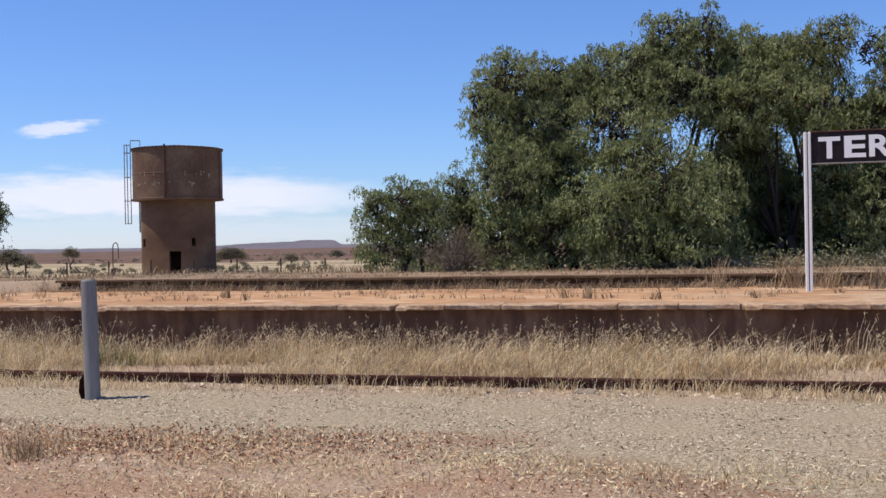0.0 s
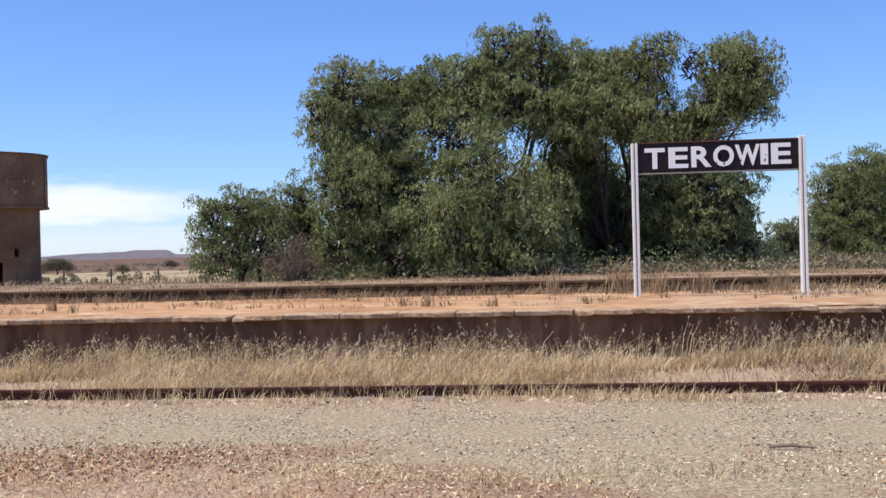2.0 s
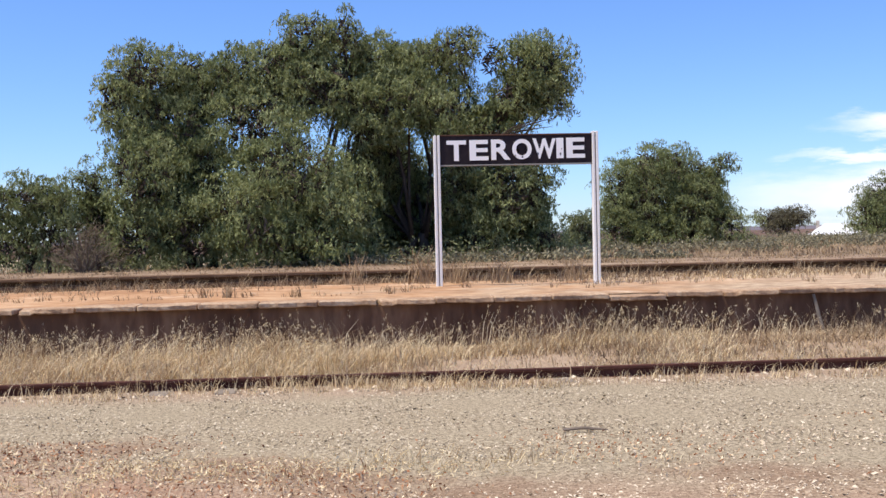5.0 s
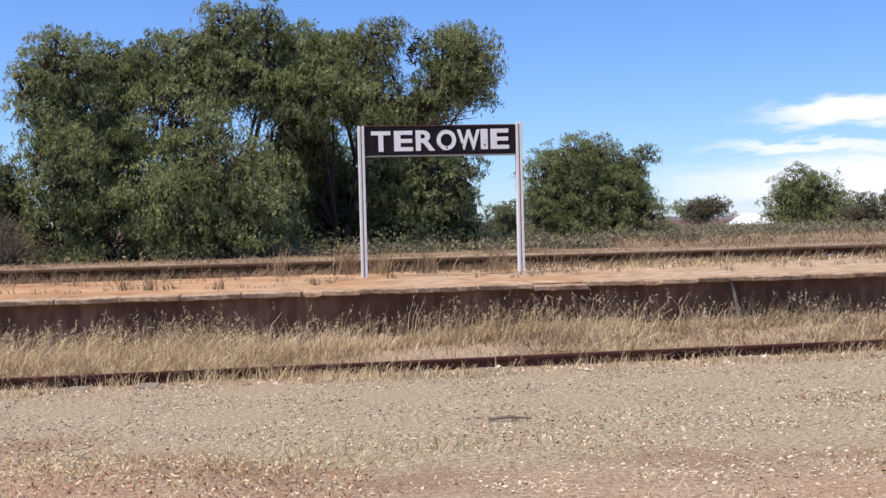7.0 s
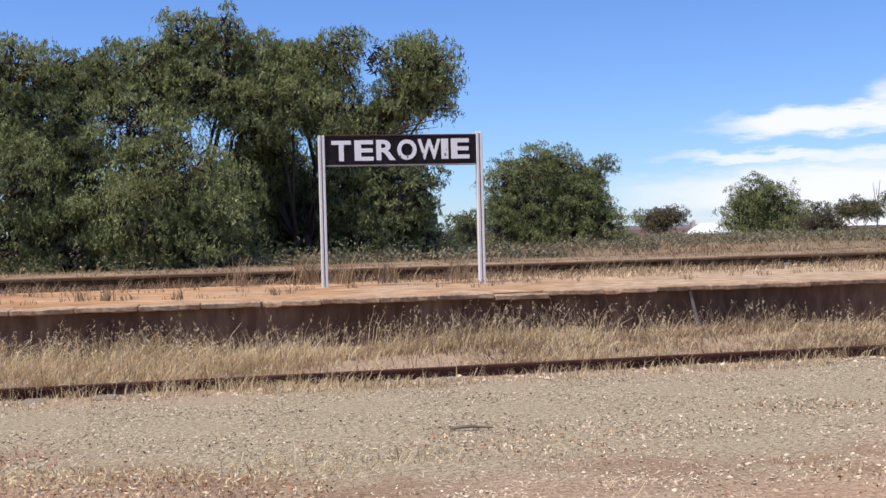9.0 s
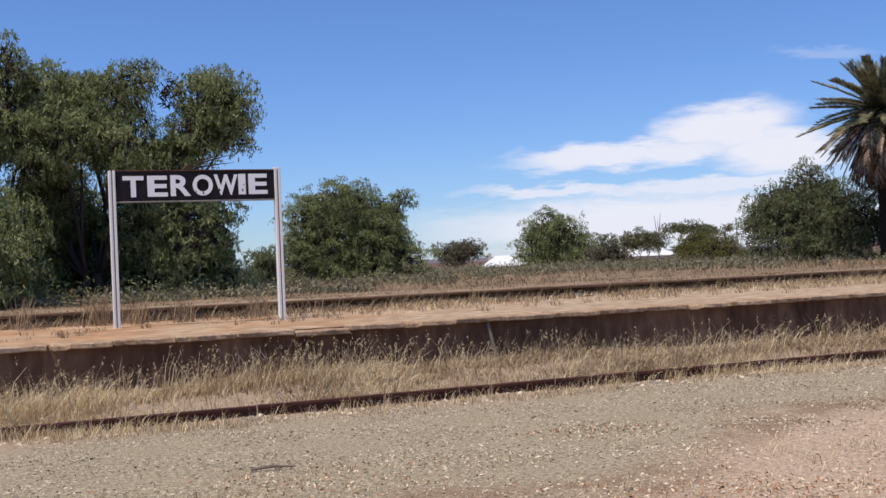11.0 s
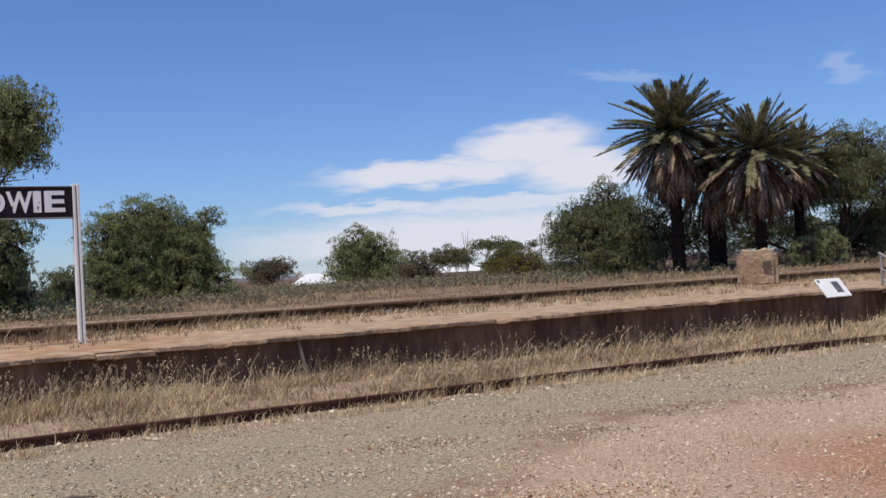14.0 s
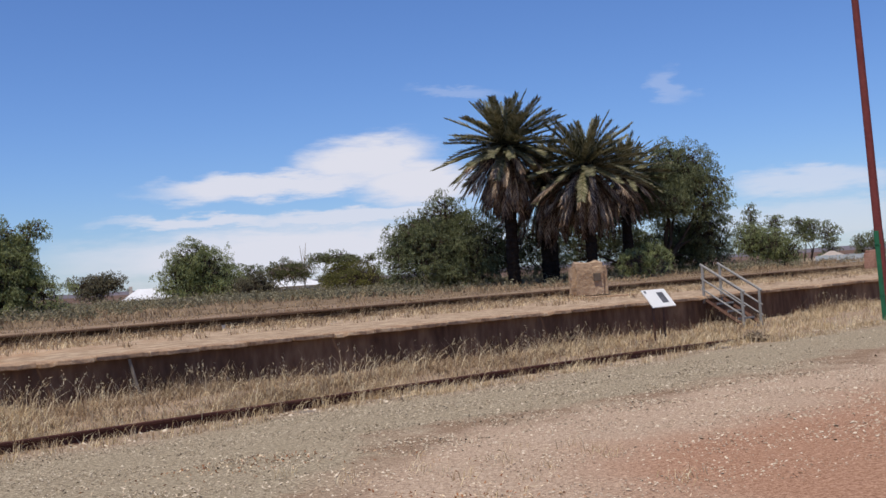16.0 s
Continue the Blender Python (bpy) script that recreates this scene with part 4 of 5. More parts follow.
# caged ladder
ladder = part("ladder", tube(bmesh.new(), (0, 0, 0), (0, 0, 0.02), 0.01), M_STEEL, tower, "galvanised caged ladder")
lx, ly = math.cos(radians(FACE - 90)), math.sin(radians(FACE - 90))
tx, ty = math.cos(radians(FACE)), math.sin(radians(FACE))


def at_ladder(out, side, z):
    return ((3.36 + out) * lx + side * tx, (3.36 + out) * ly + side * ty, z)


for side in (-0.22, 0.22):
    for out in (0.12, 0.36, 0.56):
        bm = bmesh.new()
        tube(bm, at_ladder(out, side, 3.95), at_ladder(out, side, 9.95), 0.028, n=6)
        part("stile", bm, M_STEEL, ladder)
for k in range(18):
    bm = bmesh.new()
    tube(bm, at_ladder(0.12, -0.22, 4.05 + k * 0.33), at_ladder(0.12, 0.22, 4.05 + k * 0.33), 0.018, n=5)
    part("rung", bm, M_STEEL, ladder)
for z in (3.97, 5.7, 7.5, 9.35, 9.95):
    bm = bmesh.new()
    pipe(bm, [at_ladder(0.12, -0.22, z), at_ladder(0.56, -0.22, z), at_ladder(0.62, 0, z), at_ladder(0.56, 0.22, z), at_ladder(0.12, 0.22, z)], [0.022] * 5, 5)
    part("hoop", bm, M_STEEL, ladder)
for side in (-0.22, 0.22):
    bm = bmesh.new()
    pipe(bm, [at_ladder(0.12, side, 9.9), at_ladder(0.1, side, 10.3), at_ladder(-0.6, side, 10.3), at_ladder(-0.6, side, 9.6)], [0.025] * 4, 5)
    part("grab_rail", bm, M_STEEL, ladder)

crane = thing("standpipe", "thin iron standpipe with a hooked top", "standpipe", (-42.0, 68.1, -0.2))
bm = bmesh.new()
pipe(bm, [(0, 0, -0.2), (0, 0, 2.0), (0.06, 0, 2.25), (0.22, 0, 2.35), (0.38, 0, 2.25), (0.42, 0, 2.0), (0.46, 0, 1.2)], [0.045, 0.04, 0.035, 0.035, 0.035, 0.035, 0.03], 8)
part("pipe", bm, M_RUST, crane)
bm = bmesh.new()
box(bm, (-0.12, -0.12, -0.2), (0.12, 0.12, 0.5), 0.02)
part("base", bm, M_RUST, crane)

# ---------------------------------------------------------------- station sign
SX0, SX1, SY = 1.315, 3.965, 17.72
sign = thing("station_sign", "black station name board with white letters on white posts", "station sign", ((SX0 + SX1) / 2, SY, DECK))
HALF = (SX1 - SX0) / 2
for s in (-1, 1):
    post = part("post", box(bmesh.new(), (s * HALF - 0.014, -0.05, -0.4), (s * HALF + 0.014, 0.05, 2.47 + 0.02 * s)), M_BOLLARD, sign, "white-painted steel post")
    for e in (-1, 1):
        bm = bmesh.new()
        box(bm, (s * HALF + e * 0.031 - 0.020, -0.065, -0.4), (s * HALF + e * 0.031 + 0.020, 0.065, 2.49 + 0.02 * s), 0.005)
        part("flange", bm, M_WHITE, post)
B0, B1 = 1.985, 2.455
board = part("board", box(bmesh.new(), (-HALF + 0.054, -0.03, B0), (HALF - 0.054, 0.02, B1), 0.006), M_SIGN, sign, "black enamelled board")
for z0, z1, m in ((B0 - 0.025, B0 - 0.004, M_BOLLARD), (B1 + 0.002, B1 + 0.022, M_RUST)):
    bm = bmesh.new()
    box(bm, (-HALF + 0.054, -0.045, z0), (HALF - 0.054, 0.03, z1), 0.004)
    part("edge_strip", bm, m, board)
ppm = 2.65 / 286.0


def letter(ch, x0, x1, z0, z1, y):
    """One bold capital from the built-in font, fitted to its width and height."""
    cu = bpy.data.curves.new("letter", "FONT")
    cu.body, cu.extrude, cu.offset = ch, 0.004, 0.030
    tmp = bpy.data.objects.new("letter", cu)
    scene.collection.objects.link(tmp)
    me = bpy.data.meshes.new_from_object(tmp.evaluated_get(bpy.context.evaluated_depsgraph_get()))
    bpy.data.objects.remove(tmp)
    co = np.empty(len(me.vertices) * 3, np.float32)
    me.vertices.foreach_get("co", co)
    co = co.reshape(-1, 3)
    lo, hi = co.min(0), co.max(0)
    u = (co - lo) / np.maximum(hi - lo, 1e-6)
    out = np.stack([x0 + u[:, 0] * (x1 - x0), y - 0.008 * u[:, 2], z0 + u[:, 1] * (z1 - z0)], -1)
    me.vertices.foreach_set("co", out.astype(np.float32).ravel())
    me.update()
    me.materials.clear()
    me.materials.append(M_LETTER)
    return me


SPANS = (("T", 645, 680), ("E", 686, 720), ("R", 725, 760), ("O", 763, 798), ("W", 800, 842), ("I", 843, 856), ("E", 861, 895))
for ch, a, b in SPANS:
    xa, xb = (a - 770.5) * ppm, (b - 770.5) * ppm
    lift = 0.012 * (a - 770) / 125
    ob = part("letter", letter(ch, xa, xb, B0 + 0.072 + lift, B1 - 0.060 + lift, -0.034), None, board, "white capital letter " + ch)
for x, z, r in ((0.03, 2.20, 0.035), (0.16, 2.20, 0.03), (-0.02, 2.12, 0.02), (0.36, 2.15, 0.025), (0.74, 2.14, 0.03), (0.76, 2.22, 0.018), (0.10, 2.10, 0.03)):
    bm = bmesh.new()
    for k in range(9):
        a = k * math.tau / 9
        rr = r * rng.uniform(0.5, 1.2)
        bm.verts.new((x + rr * 0.6 * math.cos(a), -0.044, z + rr * math.sin(a)))
    bm.faces.new(bm.verts)
    bmesh.ops.solidify(bm, geom=list(bm.faces), thickness=0.001)
    part("chipped_patch", bm, M_LETTER_WORN, board)

# ---------------------------------------------------------------- grey post by the road
bollard = thing("bollard", "plain round grey post standing in the gravel", "bollard", (-6.61, 10.27, 0.0))
bm = bmesh.new()
lathe(bm, [(0.082, -0.2), (0.083, 1.0), (0.08, 1.27), (0.07, 1.29)], 24)
part("post", bm, M_BOLLARD, bollard).rotation_euler = (0, radians(-1.2), 0)
bm = bmesh.new()
for z, r in ((-0.05, 0.10), (0.08, 0.17), (0.2, 0.15), (0.28, 0.05)):
    for k in range(7):
        a = radians(60 + k * 22)
        bm.verts.new((-0.06 + r * math.cos(a) * 0.55, r * math.sin(a), z))
bm.verts.ensure_lookup_table()
for i in range(3):
    for k in range(6):
        bm.faces.new((bm.verts[i * 7 + k], bm.verts[i * 7 + k + 1], bm.verts[i * 7 + k + 8], bm.verts[i * 7 + k + 7]))
bmesh.ops.solidify(bm, geom=list(bm.faces), thickness=0.02)
part("guard_plate", bm, M_RUST, bollard, "dark curved plate at the foot")

# ---------------------------------------------------------------- stone monument
def boulder(name, label, at, size, material, category, seed):
    bm = bmesh.new()
    bmesh.ops.create_cube(bm, size=1.0)
    bmesh.ops.bevel(bm, geom=list(bm.edges), offset=0.12, segments=2, affect="EDGES")
    bmesh.ops.subdivide_edges(bm, edges=list(bm.edges), cuts=3, use_grid_fill=True)
    for v in bm.verts:
        d = noise.noise_vector(v.co * 2.6 + Vector((seed, 0, 0))) * 0.07 + noise.noise_vector(v.co * 7 + Vector((0, seed, 0))) * 0.025
        v.co = Vector(((v.co.x + d.x) * size[0], (v.co.y + d.y) * size[1], (v.co.z + 0.5 + d.z) * size[2]))
    return bm


monument = thing("stone_monument", "rough sandstone block with a bronze plaque on the platform", "monument", (20.55, 18.75, DECK - 0.04), -38)
part("stone", boulder("stone", "", None, (0.92, 0.62, 0.92), M_STONE, "", 3.0), M_STONE, monument, smooth=False)
bm = bmesh.new()
box(bm, (0.08, -0.37, 0.44), (0.26, -0.28, 0.64), 0.008)
part("plaque", bm, M_PLAQUE, monument, "small dark bronze plaque")
slab_bm = bmesh.new()
box(slab_bm, (-0.7, -0.75, -0.02), (1.1, -0.2, 0.06), 0.01)
part("plinth", slab_bm, M_COPING, monument)

# ---------------------------------------------------------------- information panel
panel = thing("information_panel", "slanted white information panel on two thin legs", "information panel", (15.82, 12.72, 0.08))
bm = bmesh.new()
box(bm, (-0.33, -0.21, -0.012), (0.33, 0.21, 0.012), 0.004)
plate = part("plate", bm, M_PANEL, panel, "white printed plate")
plate.matrix_basis = pose(0, 0, 0.82, 50, 0, 0)
bm = bmesh.new()
box(bm, (0.02, -0.12, 0.0135), (0.20, 0.13, 0.0155))
part("picture", bm, M_PRINT, plate, "dark picture")
bm = bmesh.new()
box(bm, (-0.30, 0.13, 0.0135), (-0.24, 0.18, 0.0155))
part("badge", bm, M_PRINT, plate, "small dark badge")
for x in (-0.15, 0.15):
    bm = bmesh.new()
    box(bm, (x - 0.02, 0.0, -0.2), (x + 0.02, 0.03, 0.80), 0.003)
    part("leg", bm, M_RUST, panel)

# ---------------------------------------------------------------- steel steps up to the platform
steps = thing("steel_steps", "galvanised steel steps with tube handrails", "steps", (19.0, 14.0, 0.0))
WIDE, RUN = 0.62, 0.9
for x in (0.0, WIDE):
    bm = bmesh.new()
    pipe(bm, [(x, 0.0, DECK - 0.10), (x, -RUN, 0.14)], [0.045, 0.045], 4)
    part("stringer", bm, M_RUST, steps)
    for y, z0, z1 in ((0.05, DECK - 0.15, 1.43), (-RUN, 0.05, 0.86)):
        bm = bmesh.new()
        tube(bm, (x, y, z0), (x, y, z1), 0.03, n=8)
        part("post", bm, M_STEEL, steps)
    for lift in (0.0, -0.30, -0.52):
        bm = bmesh.new()
        tube(bm, (x, 0.10, 1.46 + lift), (x, -RUN - 0.06, 0.84 + lift), 0.028 if not lift else 0.02, n=8)
        part("handrail" if not lift else "mid_rail", bm, M_STEEL, steps)
for k in range(4):
    bm = bmesh.new()
    y, z = -0.12 - k * 0.25, DECK - 0.16 * (k + 1)
    box(bm, (0.02, y - 0.13, z - 0.03), (WIDE - 0.02, y + 0.12, z), 0.004)
    tread = part("tread", bm, M_RUST, steps, "dark steel tread")
    part("nosing", box(bmesh.new(), (0.02, y - 0.145, z - 0.035), (WIDE - 0.02, y - 0.132, z + 0.004)), M_STEEL, tread)

# ---------------------------------------------------------------- painted pole
pole = thing("flag_pole", "tall maroon steel pole in a green painted sleeve", "pole", (22.2, 11.68, 0.0))
pole.matrix_basis = pole.matrix_basis @ Matrix.Rotation(radians(-1.6), 4, (0.88, 0.47, 0))
bm = bmesh.new()
lathe(bm, [(0.092, -0.3), (0.09, 1.9), (0.078, 6.2), (0.06, 10.0), (0.03, 10.05)], 16)
part("shaft", bm, M_RED, pole, "maroon shaft")
bm = bmesh.new()
for x in (-0.12, 0.08):
    box(bm, (x, -0.05, -0.2), (x + 0.04, 0.05, 1.95), 0.006)
for z in (0.5, 1.6):
    box(bm, (-0.12, -0.055, z), (0.12, 0.055, z + 0.06), 0.004)
part("sleeve", bm, M_GREEN, pole, "green steel sleeve")

# ---------------------------------------------------------------- palms
def frond_mesh(name, length, rise, sag, material, pairs=44, leaflet=0.5, narrow=1.0, fold=0.35):
    """A curved rib with narrow pointed leaflets along both sides, raised in a V."""
    v, f = [], []
    pts = []
    for k in range(pairs + 1):
        s = k / pairs
        pts.append(np.array([length * (s - 0.18 * s * s * sag), 0.0, length * (rise * s - sag * 0.62 * s * s)]))

    def quad(a, b, c, d):
        i = len(v)
        v.extend([a, b, c, d])
        f.append((i, i + 1, i + 2, i + 3))

    for k in range(pairs):
        a, b = pts[k], pts[k + 1]
        w = 0.045 * (1 - k / pairs) + 0.006
        quad(a + (0, -w, 0), a + (0, w, 0), b + (0, w * 0.9, 0), b + (0, -w * 0.9, 0))
        if k < 4:
            continue
        way = (b - a) / np.linalg.norm(b - a)
        s = k / pairs
        ln = leaflet * (0.35 + 0.75 * math.sin(math.pi * min(1, 0.10 + 0.80 * s)) ** 0.7)
        for side in (-1, 1):
            for j in range(2):
                o = a + (b - a) * (j * 0.5 + rng.uniform(0, 0.3))
                d = way * rng.uniform(0.85, 1.2) + np.array([0, side * rng.uniform(0.55, 0.8) * narrow, fold * rng.uniform(0.4, 1.3)])
                d /= np.linalg.norm(d)
                tip = o + d * ln * rng.uniform(0.8, 1.15) + np.array([0, 0, -0.10 * ln])
                across = np.cross(d, (0, -side * 0.5, 1.0))
                across = across / (np.linalg.norm(across) + 1e-6) * 0.030
                m = o * 0.55 + tip * 0.45
                quad(o, m + across, tip, m - across)
    return sheet(name, np.array(v), np.array(f), material)


FRONDS = [frond_mesh("frond", 3.5, 0.1, 0.25, M_PALMGREEN), frond_mesh("frond", 3.4, 0.1, 0.40, M_PALMGREEN), frond_mesh("frond", 3.6, 0.1, 0.15, M_PALMGREEN)]
DEAD = [frond_mesh("frond", 3.5, 0.1, 0.35, M_PALMDEAD, 40, 0.50, 0.55, -0.12), frond_mesh("frond", 3.3, 0.05, 0.25, M_PALMDEAD, 40, 0.46, 0.50, -0.1)]


def palm(label, base, height, scale, live, dead, radius=0.36, low=-62):
    t = thing("palm_tree", label, "palm tree", base, group="date palms")
    bm = bmesh.new()
    prof, z = [], -0.4
    while z < height:
        k = len(prof)
        prof.append((radius * (1.12 - 0.14 * z / height) + 0.035 * (k % 2), z))
        z += 0.14
    prof += [(radius * 1.5, height - 0.5), (radius * 1.35, height + 0.1), (0.08, height + 0.5)]
    lathe(bm, prof, 18)
    for v in bm.verts:
        v.co += noise.noise_vector(v.co * 3.0) * 0.05
    part("trunk", bm, M_PALMBARK, t, "rough dark trunk")
    golden = 137.5
    for k in range(live + dead):
        u = k / (live + dead)
        is_dead = k >= live
        me = (DEAD if is_dead else FRONDS)[k % (2 if is_dead else 3)]
        up = 80 - 104 * (k / live) ** 0.85 if not is_dead else low + (-14 - low) * (1 - (k - live) / max(1, dead)) ** 1.2 + rng.uniform(-6, 6)
        ob = part("frond", me, None, t)
        s = scale * rng.uniform(0.88, 1.08) * (0.76 + 0.24 * min(1.0, u * 2.6))
        ob.matrix_basis = pose(0, 0, height - 0.15 * u, 0, 0, k * golden + rng.uniform(-8, 8)) @ pose(0, 0, 0, 0, -up + 6, 0) @ pose(0, 0, 0, rng.uniform(-25, 25), 0, 0) @ Matrix.Diagonal((s, s, s, 1))
    return t


palm("tall date palm with a full green crown and hanging dead fronds", (40.1, 41.9, 0.55), 7.75, 1.1, 92, 90, 0.30, -68)
palm("date palm with a ragged crown and pale hanging dead fronds", (42.3, 38.2, 0.6), 6.25, 1.06, 70, 84, 0.26, -68)
palm("date palm with a thick dark trunk skirted in dead fronds", (42.95, 41.9, 0.55), 6.0, 1.08, 44, 90, 0.42, -86)
palm("short date palm half hidden behind the others", (48.2, 40.7, 0.55), 6.3, 0.86, 60, 40, 0.26)

tree("bush", "bright green bush at the foot of the palms", [(43.1, 36.0, 1.5, 0.9, 0.8), (44.2, 35.6, 1.7, 0.9, 1.0)], (43.6, 35.4, 0.6), [(0, 0, 0.08)], M_LEAF, M_BARK, size=0.9, per_m2=10)

# ---------------------------------------------------------------- houses and far right
def house(label, at, turn, w, d, eave, ridge_h, roof, wall, chimney=True, base=0.0):
    h = thing("house", label, "house", at, turn)
    bm = bmesh.new()
    box(bm, (-w / 2, -d / 2, -1.0), (w / 2, d / 2, eave))
    part("wall", bm, wall, h)
    bm = bmesh.new()
    o, k = 0.4, min(w, d) / 2 * 0.9
    lo = [bm.verts.new(p) for p in ((-w / 2 - o, -d / 2 - o, eave), (w / 2 + o, -d / 2 - o, eave), (w / 2 + o, d / 2 + o, eave), (-w / 2 - o, d / 2 + o, eave))]
    a, b = bm.verts.new((-w / 2 + k, 0, ridge_h)), bm.verts.new((w / 2 - k, 0, ridge_h))
    for face in ((lo[0], lo[1], b, a), (lo[1], lo[2], b), (lo[2], lo[3], a, b), (lo[3], lo[0], a), lo[::-1]):
        bm.faces.new(face)
    part("roof", bm, roof, h)
    if chimney:
        bm = bmesh.new()
        box(bm, (-w * 0.36, -0.4, eave), (-w * 0.36 + 0.6, 0.4, ridge_h + 0.55), 0.02)
        part("chimney", bm, M_HOUSE, h)
    for k in (-0.3, -0.05, 0.2):
        win = part("window", box(bmesh.new(), (k * w - 0.5, -d / 2 - 0.04, eave - 1.5), (k * w + 0.5, -d / 2 + 0.05, eave - 0.3)), M_DARK, h)
        part("frame", box(bmesh.new(), (k * w - 0.6, -d / 2 - 0.07, eave - 0.3), (k * w + 0.6, -d / 2 + 0.02, eave - 0.2)), M_WHITE, win)
    return h


house("house with a white iron hip roof beyond the scrub", (83.4, 182.4, -2.3), -24, 9.0, 6.0, 2.5, 4.5, M_ROOF, M_HOUSE)
house("low white-roofed house behind the gum trees", (79.0, 127.0, -1.1), -32, 9.0, 7.0, 2.3, 3.5, M_ROOF, M_HOUSE, False)
house("small pale house with a low roof far along the line", (97.0, 56.2, -0.9), -60, 3.4, 3.4, 1.5, 2.4, M_HOUSE, M_HOUSE, False)
yard = thing("yard_fence", "pale corrugated iron yard fence", "fence", (79.5, 45.0, 0.35), -61)
for k in range(9):
    bm = bmesh.new()
    box(bm, (-2.2 + k * 0.5, -0.02, -0.2), (-1.72 + k * 0.5, 0.02, 0.8 + 0.03 * (k % 2)), 0.004)
    part("sheet", bm, M_FENCE, yard)
pillar = thing("stone_pillar", "squat reddish stone pillar on the platform", "pillar", (44.2, 23.8, 0.5), 20)
part("block", boulder("block", "", None, (0.5, 0.5, 0.95), M_BRICK, "", 9.0), M_BRICK, pillar)

bm = bmesh.new()
box(bm, (14.05, FAR - 0.16, 0.40), (14.2, FAR - 0.135, 0.58), 0.006)
single("marker_plate", bm, M_MARK, "small white marker plate fixed to the far platform face", "marker")

twig = bmesh.new()
pipe(twig, [(1.60, 8.50, 0.02), (1.76, 8.47, 0.035), (1.95, 8.44, 0.02)], [0.012, 0.014, 0.006], 6)
single("fallen_stick", twig, M_TWIG, "dry grey stick lying on the gravel", "stick")

brush = thing("dead_bush", "leafless grey-brown bush against the green trees", "bush", (-7.9, 31.6, 0.72))
bm = bmesh.new()
for k in range(70):
    a, r = rng.uniform(0, math.tau), rng.uniform(0.4, 1.2)
    tip = (r * math.cos(a), r * 0.7 * math.sin(a), rng.uniform(0.5, 1.5) * (1.2 - 0.4 * r))
    pipe(bm, [(tip[0] * 0.1, tip[1] * 0.1, 0), (tip[0] * 0.45, tip[1] * 0.45, tip[2] * 0.6), tip], [0.016, 0.01, 0.004], 4)
part("branch_tangle", bm, M_TWIG, brush, kind="stuff")
e = np.concatenate([rng.normal(size=(300, 3)) * np.array([0.24, 0.22, 0.20]) + np.array(c) for c in ((-0.55, 0, 0.45), (0.1, 0, 0.85), (0.5, 0.1, 0.5), (-0.1, -0.2, 0.4), (0.85, 0, 0.3), (0.25, 0.1, 1.15))])
part("twig_mass", leaf_mesh("twig_mass", e[e[:, 2] > 0.05], 0.24, 0.012, 0.0, M_DEAD), None, brush, kind="stuff")

# bare twigs that stick out of the leaning tree, and a dead sapling among the gums
bm = bmesh.new()
root = Vector((4.3, 35.0, 4.6)) - Vector((2.4, 36.8, BANK))
for tip in ((6.15, 33.45, 4.95), (6.0, 33.5, 4.65), (5.75, 33.6, 5.2), (6.3, 33.6, 5.25), (5.6, 33.7, 4.5)):
    e = Vector(tip) - Vector((2.4, 36.8, BANK))
    pipe(bm, [root, root.lerp(e, 0.5) + Vector((0, 0, 0.12)), root.lerp(e, 0.8) + Vector((0, 0, 0.06)), e], [0.05, 0.03, 0.016, 0.006], 5)
part("dead_branch", bm, M_BARK, leaning, "bare grey branch")
sapling = thing("dead_sapling", "leafless forked sapling standing among the gum trees", "dead tree", (45.8, 71.6, 0.3))
bm = bmesh.new()
pipe(bm, [(0, 0, -0.2), (0.02, 0, 2.0), (0.15, 0, 3.2), (0.3, 0, 4.4)], [0.06, 0.05, 0.035, 0.012], 6)
pipe(bm, [(0.02, 0, 2.0), (-0.15, 0, 3.2), (-0.28, 0, 4.2)], [0.045, 0.03, 0.012], 6)
pipe(bm, [(0.1, 0, 2.9), (0.05, 0.1, 3.5), (0.08, 0.1, 3.9)], [0.03, 0.02, 0.008], 5)
part("stem", bm, M_GUMBARK, sapling)

# ---------------------------------------------------------------- scrub beyond the line
def scrub(name, label, n, xr, yr, rr, leaves, material, keep=None):
    pts = []
    for _ in range(n):
        x, y = rng.uniform(*xr), rng.uniform(*yr)
        if keep and not keep(x, y):
            continue
        r = rng.uniform(*rr)
        e = rng.normal(size=(leaves, 3))
        e /= np.linalg.norm(e, axis=1)[:, None]
        e[:, 2] = np.abs(e[:, 2])
        pts.append(np.array([x, y, float(ground_height(x, y))]) + e * np.array([r * 1.2, r * 1.2, r * rng.uniform(0.7, 1.4)]) * rng.uniform(0.35, 1, (leaves, 1)))
    return single(name, leaf_mesh(name, np.concatenate(pts), 0.15, 0.055, -0.6, material), None, label, "shrubs", kind="stuff")


scrub("saltbush", "low grey-green saltbush scrub beyond the line", 2300, (2, 75), (38.5, 74), (0.3, 0.62), 60, M_SCRUB, lambda x, y: (x > 6 or y < 50) and y > 38 + 6 * abs(math.sin(x * 0.21)))
scrub("low_weeds", "sparse green weeds at the foot of the trees", 90, (-2, 10), (31.5, 34.5), (0.2, 0.42), 60, M_SCRUB)
# leaves added to hide the sunlit ground, so the tree feet look shaded
scrub("shade_filler", "leafy filler added for the shade beneath the pepper trees", 190, (-11, 8), (34.6, 38.5), (0.45, 0.85), 60, M_LEAF_DARK)
scrub("low_weeds", "sparse green weeds near the palms", 90, (24, 60), (34, 46), (0.2, 0.42), 70, M_SCRUB, lambda x, y: y > 0.55 * x + 9 or x > 45)

